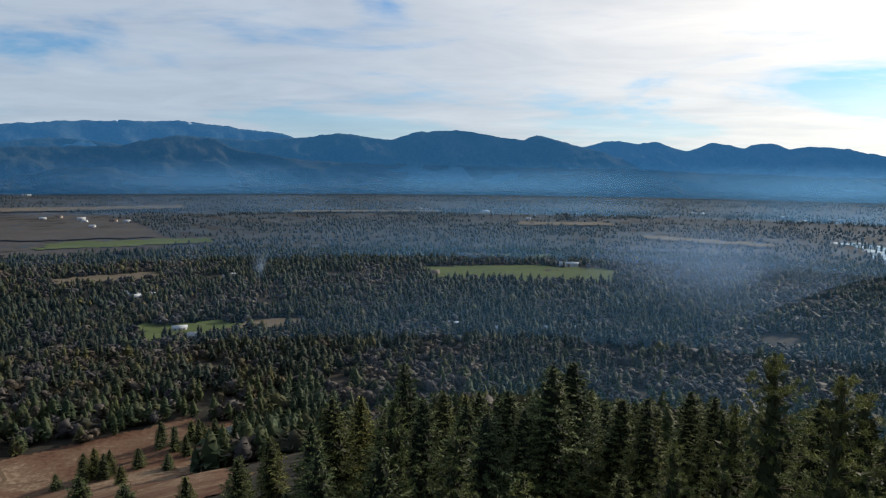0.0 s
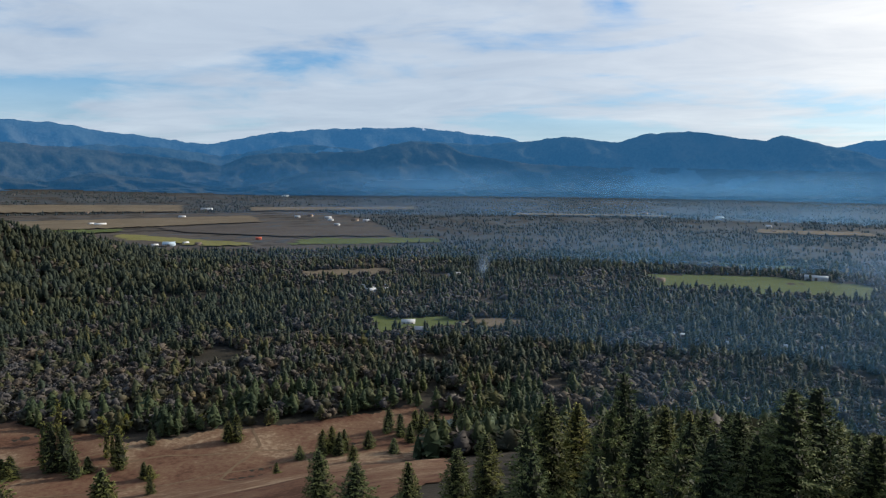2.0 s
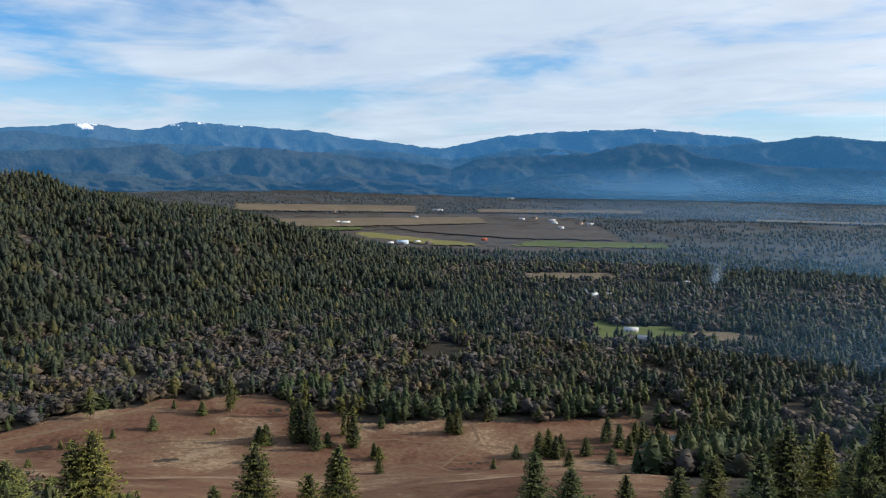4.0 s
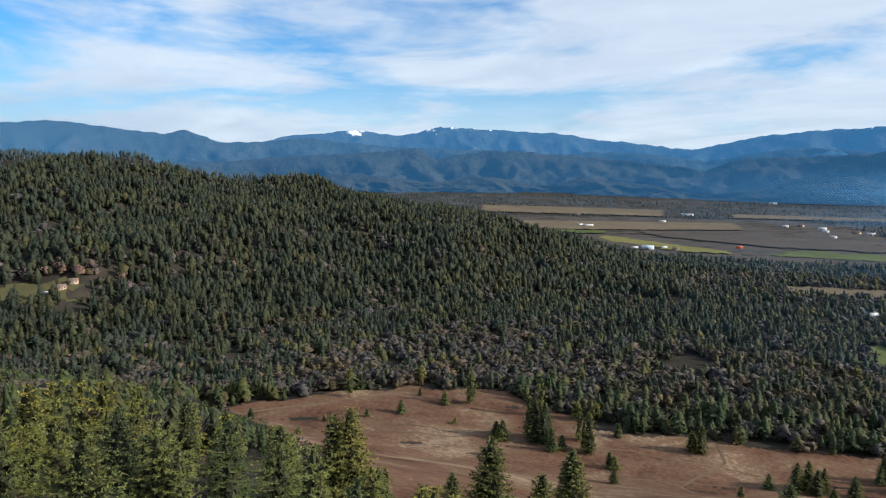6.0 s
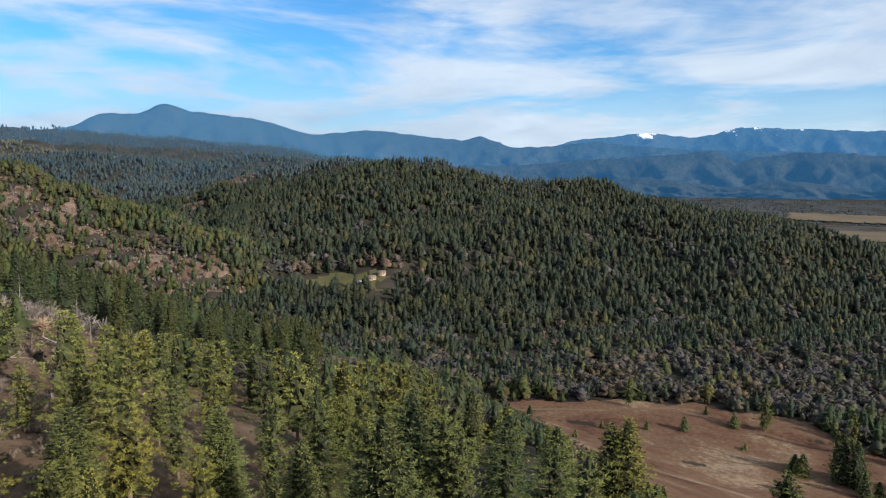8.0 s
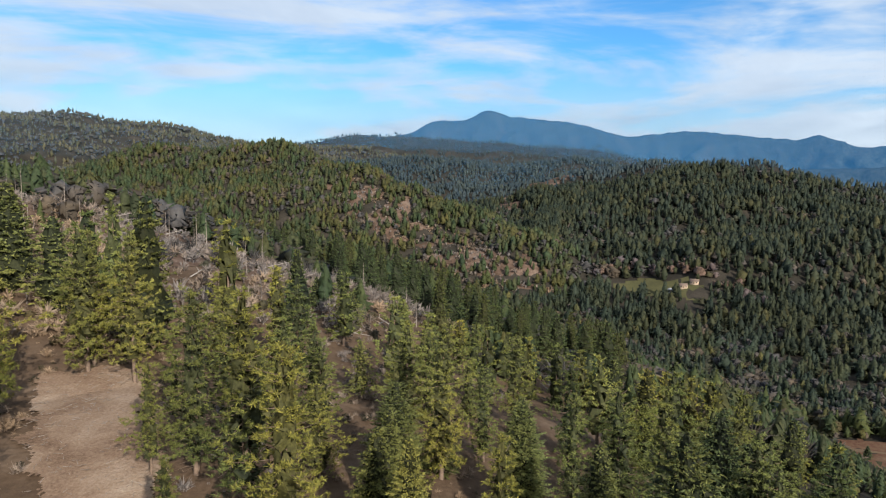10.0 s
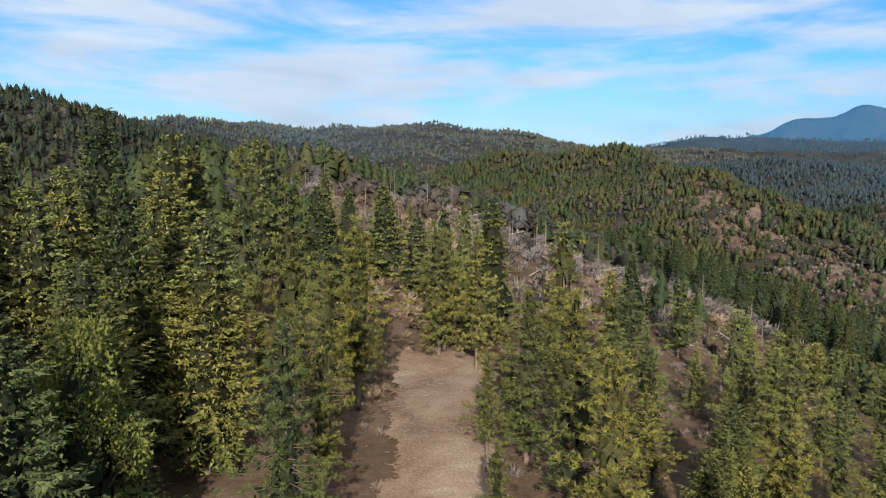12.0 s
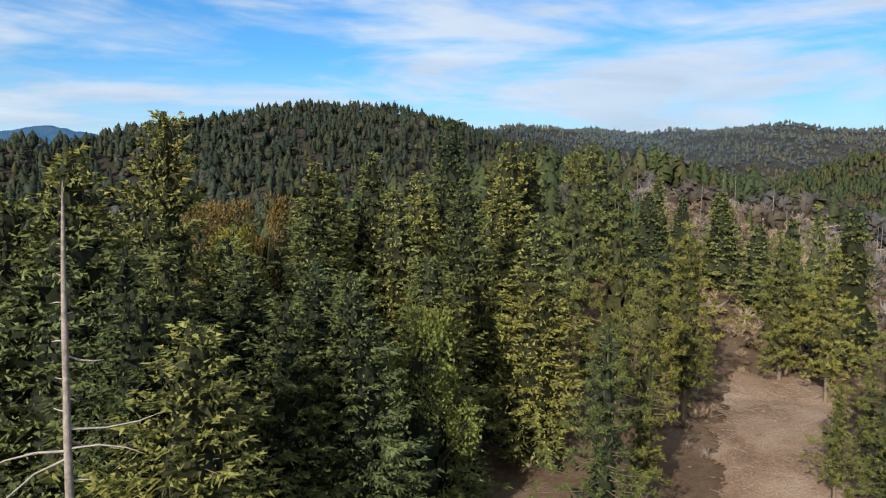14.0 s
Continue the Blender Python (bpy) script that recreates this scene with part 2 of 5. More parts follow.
def mesh_object(name, verts, faces, mats, parent=None, smooth_shade=False, which=None):
    """One mesh object out of arrays: verts (n, 3), faces (m, k) with k corners each, or a list of such arrays."""
    groups = faces if isinstance(faces, list) else [faces]
    me = bpy.data.meshes.new(name)
    verts = np.asarray(verts, np.float32)
    me.vertices.add(len(verts))
    me.vertices.foreach_set("co", verts.ravel())
    loops = np.concatenate([np.asarray(g, np.int32).ravel() for g in groups])
    sizes = np.concatenate([np.full(len(g), np.asarray(g).shape[1], np.int32) for g in groups])
    me.loops.add(len(loops))
    me.loops.foreach_set("vertex_index", loops)
    me.polygons.add(len(sizes))
    me.polygons.foreach_set("loop_start", np.concatenate([[0], np.cumsum(sizes)[:-1]]).astype(np.int32))
    me.polygons.foreach_set("loop_total", sizes)
    if which is not None:
        me.polygons.foreach_set("material_index", np.asarray(which, np.int32))
    if smooth_shade:
        me.polygons.foreach_set("use_smooth", np.ones(len(sizes), bool))
    for m in mats:
        me.materials.append(m)
    me.update(calc_edges=True)
    ob = new(name, me)
    if parent is not None:
        ob.parent = parent
    return ob


def grid_faces(rows, cols, closed=False):
    i, j = np.meshgrid(np.arange(rows - 1), np.arange(cols if closed else cols - 1), indexing="ij")
    k = (j + 1) % cols
    return np.stack([i * cols + j, i * cols + k, (i + 1) * cols + k, (i + 1) * cols + j], -1).reshape(-1, 4)


# ---- ground: one round sheet, finer near the camera ----
GROUND_AZ = np.concatenate([np.arange(-42, 198, 0.75), np.arange(198, 318, 4.0)])
GROUND_R = np.concatenate([[0.5], np.geomspace(6, 4880, 165)])
gr, ga = np.meshgrid(GROUND_R, GROUND_AZ, indexing="ij")
gx, gy = polar(ga, gr)
gz, _ = land(gx, gy)
ground = mesh_object("ground", np.stack([gx, gy, gz], -1).reshape(-1, 3), grid_faces(len(GROUND_R), len(GROUND_AZ), True), [FLOOR_MAT], smooth_shade=True)
tagged(ground, "brown forest floor of valley and hills", "ground", kind="structure")


def in_outline(x, y, outline, seed=1, rough=6.0):
    """Which points lie inside a plan outline given in (azimuth, distance), with a wavering edge."""
    pts = [polar(a, d) for a, d in outline]
    x = x + rough * swell(x, y, 45, seed)
    y = y + rough * swell(x, y, 45, seed + 50)
    inside = np.zeros(np.shape(x), bool)
    for (x0, y0), (x1, y1) in zip(pts, pts[1:] + pts[:1]):
        cross = ((y0 > y) != (y1 > y)) & (x < (x1 - x0) * (y - y0) / (y1 - y0 + 1e-9) + x0)
        inside ^= cross
    return inside


PATCHES = []      # outlines that hold no wood


def patch(name, outline, mat, label, category, step=4.0, lift=0.25, seed=1, rough=6.0, keep_open=True, fray=0.0):
    """A piece of open ground laid on the land."""
    pts = np.array([polar(a, d) for a, d in outline])
    lo, hi = pts.min(0) - 12, pts.max(0) + 12
    nx, ny = [max(3, int((hi[i] - lo[i]) / step)) for i in (0, 1)]
    x, y = np.meshgrid(np.linspace(lo[0], hi[0], nx), np.linspace(lo[1], hi[1], ny))
    z, _ = land(x, y)
    faces = grid_faces(ny, nx)
    fx, fy = x.ravel()[faces].mean(1), y.ravel()[faces].mean(1)
    if fray:
        r = np.random.RandomState(seed)
        fx, fy = fx + fray * r.normal(size=fx.shape) + 1.2 * swell(fx, fy, 6, seed), fy + fray * r.normal(size=fy.shape) + 1.2 * swell(fx, fy, 5, seed + 1)
    faces = faces[in_outline(fx, fy, outline, seed, rough)]
    used, back = np.unique(faces, return_inverse=True)
    verts = np.stack([x, y, z + lift], -1).reshape(-1, 3)[used]
    ob = mesh_object(name, verts, back.reshape(-1, 4), [mat], smooth_shade=True)
    if keep_open:
        PATCHES.append((outline, seed, rough))
    return tagged(ob, label, category, kind="structure")


# ---- open ground: meadow, clearing, fields ----
GREEN = earth("green_field", [(0.3, (0.046, 0.064, 0.022)), (0.7, (0.090, 0.109, 0.041))], 0.01, 0.08, 0.1, 1.0)
TAN = earth("dry_field", [(0.3, (0.080, 0.066, 0.048)), (0.7, (0.140, 0.116, 0.082))], 0.01, 0.08, 0.1, 1.0)
TILLED = earth("tilled_field", [(0.3, (0.046, 0.041, 0.037)), (0.7, (0.076, 0.066, 0.058))], 0.008, 0.06, 0.1, 1.0)
YELLOW = earth("yellow_field", [(0.3, (0.105, 0.105, 0.038)), (0.7, (0.158, 0.150, 0.056))], 0.01, 0.08, 0.1, 1.0)
# the far valley bottom, laid as a patch to carry the haze tint
patch("valley_floor", [(60, 1300), (45, 1240), (30, 1200), (10, 1180), (-12, 1220), (-44, 1200), (-44, 3740), (-20, 3740), (5, 3740), (30, 3740), (60, 3740)], HAZED_GROUND, "bottom land of the far valley, tinted blue-grey for haze", "ground", 30.0, 0.15, 90, 30, False)
patch("ridge_floor", [(82, 60), (82, 215), (100, 300), (125, 310), (150, 320), (176, 260), (200, 200), (200, 30), (140, 28)], RIDGE_FLOOR, "brown needle-strewn ground of the ridge", "ground", 5.0, 0.08, 91, 8, False)
patch("meadow", [(75, 455), (66, 470), (58, 485), (50, 475), (46, 440), (42, 412), (36, 412), (27, 422), (20, 435), (16, 425), (18, 370), (20, 345),
                 (19, 300), (15, 200), (25, 130), (60, 130), (68, 230), (72, 300), (76, 385)], MEADOW_MAT, "dry brown meadow with worn earth tracks", "meadow", 3.0, 0.3, 4, 7)
patch("clearing", [(133.6, 114), (126.6, 114), (124.6, 82), (124.5, 50), (135, 48), (134, 80)], CLEAR_MAT, "pale bare earth clearing littered with sticks", "clearing", 0.3, 0.5, 7, 1.5, True, 0.22)
patch("bare_ridge", [(144, 300), (130, 262), (118, 238), (110, 262), (104, 250), (106, 205), (114, 180), (128, 165), (140, 230)], SLOPE_MAT, "reddish brown burnt ridge with fallen trunks", "ridge", 4.0, 0.2, 9, 12, False)
SPUR_FACE = [(111.6, 1014), (108.5, 990), (103.9, 895), (99.4, 835), (96.7, 790), (93.3, 750), (94.8, 715), (99.3, 735), (103.8, 790), (107.5, 860), (110.3, 917)]
patch("bare_slope", SPUR_FACE, SLOPE_MAT, "bare stony slope with scattered trees", "slope", 6.0, 0.3, 11, 14, False)
patch("bare_flank", [(100.5, 1180), (98, 1400), (95, 1560), (92.5, 1750), (90.5, 1700), (93.5, 1330), (96, 1160)], SLOPE_MAT, "cut-over hillside with bare ground", "slope", 12.0, 0.4, 12, 40, False)
MEADOW_GREEN = earth("rough_pasture", [(0.3, (0.050, 0.048, 0.026)), (0.5, (0.072, 0.072, 0.034)), (0.7, (0.100, 0.086, 0.050))], 0.03, 0.3, 0.2, 1.0)
patch("house_field", [(89.5, 790), (86.5, 797), (83.5, 788), (81.5, 758), (82, 740), (84.5, 752), (88.2, 762)], MEADOW_GREEN, "small dull green field beside a farmhouse", "field", 6.0, 0.3, 13, 6)
patch("creek_glade", [(87, 500), (84.5, 508), (84, 494), (86, 486)], TAN, "small pale glade among brush", "glade", 4.0, 0.3, 14, 5)
FIELDS = [
    ([(57, 1360), (46, 1345), (36, 1330), (30, 1290), (22, 1310), (21, 1560), (24, 2100), (28, 2480), (57, 2550)], TILLED, "broad brown farmland of the valley"),
    ([(0.5, 950), (-6, 950), (-13.5, 955), (-14.5, 1085), (-5, 1100), (1.5, 1060)], GREEN, "flat green pasture among dark woods"),
    ([(-1, 1190), (-9, 1200), (-9, 1240), (-1, 1235)], GREEN, "narrow green field beyond woods"),
    ([(24.5, 638), (19, 644), (16, 655), (16.5, 712), (24, 706)], GREEN, "green field beside white sheds"),
    ([(15.5, 660), (11, 668), (11, 708), (16, 706)], TAN, "brown stubble field"),
    ([(29.5, 985), (22, 1000), (22, 1060), (29, 1045)], TAN, "pale dry field in woods"),
    ([(30, 1400), (18, 1440), (18, 1530), (29, 1520)], GREEN, "long green field"),
    ([(33, 1300), (24, 1320), (22, 1400), (33, 1385)], TILLED, "dark tilled field"),
    ([(53, 1390), (42, 1400), (37.5, 1480), (41, 1660), (53, 1740)], TILLED, "grey tilled field below the hill"),
    ([(42.5, 1610), (36, 1400), (33, 1395), (33.5, 1450), (39, 1600), (42.5, 1720)], YELLOW, "yellow-green strip field"),
    ([(38, 1720), (30, 1560), (22, 1560), (24, 1800), (40, 1890)], TILLED, "brown field with hedges"),
    ([(54, 1900), (43, 1880), (32, 2000), (33, 2250), (52, 2200)], TAN, "wide tan field"),
    ([(50, 1780), (43, 1760), (42, 1840), (49, 1860)], GREEN, "green field strip"),
    ([(-6, 1850), (-14, 1900), (-13, 2000), (-6, 1960)], TAN, "distant tan clearing"),
    ([(-16, 1560), (-25, 1500), (-25, 1560), (-16, 1640)], TAN, "distant dry meadow beside river"),
    ([(33, 2500), (20, 2550), (20, 2750), (33, 2700)], TAN, "far pale field"),
    ([(52, 2600), (38, 2500), (38, 2800), (52, 2900)], TAN, "far pale field"),
    ([(12, 2300), (0, 2350), (0, 2430), (12, 2400)], TAN, "far pale field")]
for i, (outline, mat, label) in enumerate(FIELDS):
    patch("field", outline, mat, label, "field", 14.0, 0.3 + 0.25 * i, 20 + i, 9)


# ---- distant mountains ----
def mountain_mat(name, rock, air, strength, snow=False):
    """Wooded mountainside; the blue air before it is added as emission."""
    m = bpy.data.materials.new(name)
    m.use_nodes = True
    k = Nodes(m.node_tree)
    place = k.add("ShaderNodeNewGeometry").outputs["Position"]
    wood = k.ramp(k.noise(place, 0.05, 6.0, 0.7), [(0.35, tuple(0.6 * c for c in rock)), (0.7, tuple(1.3 * c for c in rock))])
    bald = k.ramp(k.noise(place, 0.006, 5.0, 0.6, 0.5), [(0.52, (0.0, 0.0, 0.0)), (0.68, (0.45, 0.45, 0.45))])
    colour = k.mix(bald, wood, (2.0 * rock[0], 1.5 * rock[1], 1.3 * rock[2]))
    if snow:
        height = k.add("ShaderNodeSeparateXYZ", {0: place}).outputs[2]
        fleck = k.math("ADD", k.math("MULTIPLY", k.noise(place, 0.02, 5.0, 0.65), 260.0), height)
        white_top = k.add("ShaderNodeVectorMath", {0: place, 1: (*polar(62.1, 4620), 395)}, operation="DISTANCE").outputs["Value"]
        fleck = k.math("ADD", fleck, k.add("ShaderNodeMapRange", {0: white_top, 1: 10.0, 2: 110.0, 3: 75.0, 4: 0.0}).outputs[0])
        colour = k.mix(k.add("ShaderNodeMapRange", {0: fleck, 1: 556.0, 2: 586.0}).outputs[0], colour, (0.80, 0.83, 0.87))
    bump = k.add("ShaderNodeBump", {"Height": k.noise(place, 0.06, 5.0, 0.7), "Strength": 0.7, "Distance": 14.0}).outputs[0]
    lit = k.add("ShaderNodeBsdfDiffuse", {0: colour, "Normal": bump}).outputs[0]
    # airlight: an even blue emission laid over the lit slope
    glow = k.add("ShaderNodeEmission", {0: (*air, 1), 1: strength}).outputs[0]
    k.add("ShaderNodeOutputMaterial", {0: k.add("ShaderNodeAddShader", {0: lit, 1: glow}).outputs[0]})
    return m


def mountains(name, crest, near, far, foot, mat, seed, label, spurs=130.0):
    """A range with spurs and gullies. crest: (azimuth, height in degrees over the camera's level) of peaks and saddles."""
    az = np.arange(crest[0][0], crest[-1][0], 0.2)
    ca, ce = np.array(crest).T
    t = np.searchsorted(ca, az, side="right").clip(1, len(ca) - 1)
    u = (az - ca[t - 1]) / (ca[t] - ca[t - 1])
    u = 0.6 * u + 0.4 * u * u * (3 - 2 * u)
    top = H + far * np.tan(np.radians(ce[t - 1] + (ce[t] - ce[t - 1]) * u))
    rise = np.concatenate([np.linspace(0, 1, 30), [1.06, 1.25]])
    verts = []
    for q in rise:
        w = min(q, 1.0)
        bell = 4 * w * (1 - w)
        spur = np.array([1 - 2.2 * abs(noise.fractal(Vector((a * 0.13 + 0.9 * q, q * 0.9 - a * 0.03, seed)), 0.9, 2.1, 4)) for a in az])
        rib = np.array([noise.fractal(Vector((a * 0.42 - 1.6 * q, q * 2.2, seed + 9)), 0.8, 2.1, 4) for a in az])
        grain = np.array([noise.fractal(Vector((a * 1.3, q * 9, seed + 3)), 0.8, 2.1, 3) for a in az])
        profile = w ** 1.35 if q <= 1 else 1 - (q - 1) * 1.6
        h = foot + (top - foot) * (profile + 0.16 * bell * (spur - 0.5) + 0.07 * bell * rib) + 7 * grain * w
        d = near + (far - near) * q - spurs * (spur - 0.4) * (0.35 * (1 - w) + bell) - 40 * rib * bell
        x, y = polar(az, d)
        verts.append(np.stack([x, y, h], -1))
    ob = mesh_object(name, np.concatenate(verts), grid_faces(len(rise), len(az)), [mat], smooth_shade=True)
    return tagged(ob, label, "mountains", kind="structure")


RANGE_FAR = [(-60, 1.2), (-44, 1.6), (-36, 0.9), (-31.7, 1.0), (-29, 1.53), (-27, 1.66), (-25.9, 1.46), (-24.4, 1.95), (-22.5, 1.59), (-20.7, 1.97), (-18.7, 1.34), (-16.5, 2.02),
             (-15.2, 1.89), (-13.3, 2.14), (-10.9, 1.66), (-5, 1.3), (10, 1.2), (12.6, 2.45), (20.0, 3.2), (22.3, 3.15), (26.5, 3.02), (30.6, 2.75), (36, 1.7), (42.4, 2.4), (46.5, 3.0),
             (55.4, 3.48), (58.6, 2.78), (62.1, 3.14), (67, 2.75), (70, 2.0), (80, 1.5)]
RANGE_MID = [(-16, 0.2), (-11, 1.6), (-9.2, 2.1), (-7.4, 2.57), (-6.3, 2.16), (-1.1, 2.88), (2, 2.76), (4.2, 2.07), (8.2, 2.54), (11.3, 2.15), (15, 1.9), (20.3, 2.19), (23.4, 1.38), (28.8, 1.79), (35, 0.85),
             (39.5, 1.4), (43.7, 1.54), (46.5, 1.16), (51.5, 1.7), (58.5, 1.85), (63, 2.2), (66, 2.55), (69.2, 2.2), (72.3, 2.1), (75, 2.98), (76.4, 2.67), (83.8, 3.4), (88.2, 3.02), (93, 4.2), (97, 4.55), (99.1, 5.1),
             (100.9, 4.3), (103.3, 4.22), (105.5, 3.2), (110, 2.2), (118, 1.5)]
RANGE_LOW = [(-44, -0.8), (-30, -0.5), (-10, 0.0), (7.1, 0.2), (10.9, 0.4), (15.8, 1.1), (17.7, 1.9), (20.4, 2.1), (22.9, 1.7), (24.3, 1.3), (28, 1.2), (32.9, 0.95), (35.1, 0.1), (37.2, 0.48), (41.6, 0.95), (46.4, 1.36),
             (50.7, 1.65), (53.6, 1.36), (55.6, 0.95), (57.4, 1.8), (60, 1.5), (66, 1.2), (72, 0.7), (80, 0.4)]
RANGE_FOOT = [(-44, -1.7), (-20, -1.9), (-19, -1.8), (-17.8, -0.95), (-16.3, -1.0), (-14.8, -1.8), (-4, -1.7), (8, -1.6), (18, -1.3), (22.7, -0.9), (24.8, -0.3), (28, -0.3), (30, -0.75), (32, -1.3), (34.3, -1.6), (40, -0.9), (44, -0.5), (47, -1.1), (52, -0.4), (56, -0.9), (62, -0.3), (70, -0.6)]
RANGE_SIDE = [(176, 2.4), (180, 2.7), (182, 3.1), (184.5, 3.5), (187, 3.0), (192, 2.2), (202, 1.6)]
# each range glows blue in place of the haze before it
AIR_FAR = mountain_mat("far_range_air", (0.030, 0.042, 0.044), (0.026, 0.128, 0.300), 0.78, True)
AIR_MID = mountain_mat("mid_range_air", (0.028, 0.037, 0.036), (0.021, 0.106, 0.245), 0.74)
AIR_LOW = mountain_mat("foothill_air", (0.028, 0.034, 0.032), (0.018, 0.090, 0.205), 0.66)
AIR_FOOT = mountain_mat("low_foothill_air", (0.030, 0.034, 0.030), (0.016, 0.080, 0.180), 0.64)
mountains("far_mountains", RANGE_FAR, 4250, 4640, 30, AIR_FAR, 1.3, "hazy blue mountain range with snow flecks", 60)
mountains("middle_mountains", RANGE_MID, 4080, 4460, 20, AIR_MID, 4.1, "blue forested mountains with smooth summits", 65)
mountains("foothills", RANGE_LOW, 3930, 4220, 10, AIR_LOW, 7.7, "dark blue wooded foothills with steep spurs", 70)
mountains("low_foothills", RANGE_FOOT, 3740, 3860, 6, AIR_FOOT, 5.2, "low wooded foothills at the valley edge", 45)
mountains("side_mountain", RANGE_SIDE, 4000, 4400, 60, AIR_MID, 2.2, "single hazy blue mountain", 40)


# ---- woods: many trees in one mesh a stand ----
def conifer_shape(rings, sides, sprays, rng, width=0.17, bare=0.08, round_top=False):
    """A conifer 1 m high: a lumpy, tiered crown with hollows, and ragged sprays that break its outline."""
    verts, faces = [], []
    lump = rng.uniform(0, 6.28, 3)

    def full(f, a):
        r = width * ((1 - f ** 2.4) ** 0.9 if round_top else (1 - f) ** 0.70) * min(1.0, 0.50 + 2.4 * f)
        return r * (1 + 0.20 * np.sin(2 * a + lump[0] + 6 * f) + 0.14 * np.sin(3 * a + lump[1] - 9 * f)) + 0.006

    for i in range(rings):
        f = i / rings
        for k in range(sides):
            a = 6.283 * (k + 0.5 * (i % 2) + rng.uniform(-0.3, 0.3)) / sides
            r = full(f, a) * rng.uniform(0.45, 1.02)
            verts.append((r * np.cos(a), r * np.sin(a), bare + (0.99 - bare) * min(max(f + rng.uniform(-0.35, 0.35) / rings, 0), 0.95)))
    verts.append((rng.uniform(-.01, .01), rng.uniform(-.01, .01), 1.0))
    for i in range(rings - 1):
        for k in range(sides):
            p, p1 = i * sides + k, i * sides + (k + 1) % sides
            w, w1 = p + sides, p1 + sides
            faces += [(p, p1, w1), (p, w1, w)] if i % 2 else [(p, p1, w), (p1, w1, w)]
    last = (rings - 1) * sides
    faces += [(last + k, last + (k + 1) % sides, rings * sides) for k in range(sides)]
    for i in range(sprays):
        f = ((i + rng.uniform(0, 1)) / sprays) ** 1.2
        a = i * 2.4 + rng.uniform(-0.5, 0.5)
        r = full(f, a)
        z = bare + (0.99 - bare) * f
        half = (0.30 * r + 0.012) * rng.uniform(0.7, 1.2)
        t = np.array([-np.sin(a), np.cos(a), rng.uniform(-0.6, 0.6)]) * half
        root = np.array([0.45 * r * np.cos(a), 0.45 * r * np.sin(a), z + rng.uniform(0.02, 0.10)])
        far = rng.uniform(1.05, 1.42)
        tip = np.array([far * r * np.cos(a), far * r * np.sin(a), z + rng.uniform(-0.05, 0.05)])
        k = len(verts)
        verts += [tuple(root - t), tuple(root + t), tuple(tip)]
        faces.append((k, k + 1, k + 2))
    return np.array(verts), np.array(faces)


def leafy_shape(leaves, rng, size=0.16, low=0.18, width=0.36):
    """A round-headed tree 1 m high: loose clumps of leaves."""
    verts, faces = [], []
    for i in range(leaves):
        d = rng.normal(size=3)
        d /= np.linalg.norm(d)
        q = rng.uniform(0.55, 1.0)
        c = np.array([d[0] * width * q, d[1] * width * q, low + (1 - low) * (0.5 + 0.5 * d[2] * q)])
        a, b = rng.normal(size=3), rng.normal(size=3)
        a, b = a / np.linalg.norm(a) * size * rng.uniform(0.6, 1.2), b / np.linalg.norm(b) * size * rng.uniform(0.6, 1.2)
        k = len(verts)
        verts += [c - 0.5 * a - 0.3 * b, c + 0.5 * a - 0.3 * b, c + 0.6 * b]
        faces.append((k, k + 1, k + 2))
    return np.array(verts), np.array(faces)


def dome_shape(rings, sides, tufts, rng, low=0.10, width=0.40):
    """A round-headed tree 1 m high seen from afar: a lumpy head with hollows and loose tufts along its outline."""
    verts, faces = [], []
    lump = rng.uniform(0, 6.28, 3)
    for i in range(rings):
        f = (i + 0.3) / rings
        for k in range(sides):
            a = 6.283 * (k + 0.5 * (i % 2) + rng.uniform(-0.3, 0.3)) / sides
            r = width * math.sin(math.pi * (0.18 + 0.74 * f)) ** 0.7 * rng.uniform(0.42, 1.05) * (1 + 0.26 * np.sin(2 * a + lump[0]) + 0.20 * np.sin(3 * a + lump[1] + 4 * f))
            verts.append((r * np.cos(a), r * np.sin(a), low + (0.97 - low) * (f + rng.uniform(-0.3, 0.3) / rings)))
    verts.append((rng.uniform(-.05, .05), rng.uniform(-.05, .05), 1.0))
    for i in range(rings - 1):
        for k in range(sides):
            p, p1 = i * sides + k, i * sides + (k + 1) % sides
            faces += [(p, p1, p + sides), (p1, p1 + sides, p + sides)]
    last = (rings - 1) * sides
    faces += [(last + k, last + (k + 1) % sides, rings * sides) for k in range(sides)]
    for _ in range(tufts):
        a, f = rng.uniform(0, 6.28), rng.uniform(0.2, 1.0)
        r = width * math.sin(math.pi * (0.18 + 0.74 * f)) ** 0.7
        c = np.array([r * np.cos(a), r * np.sin(a), low + (0.97 - low) * f])
        d, e = rng.normal(size=3) * 0.06, rng.normal(size=3) * 0.07
        k = len(verts)
        c = c * np.array([0.82, 0.82, 0.97])
        verts += [tuple(c - d), tuple(c + d), tuple(c * np.array([1.42, 1.42, 1.08]) + e)]
        faces.append((k, k + 1, k + 2))
    return np.array(verts), np.array(faces)


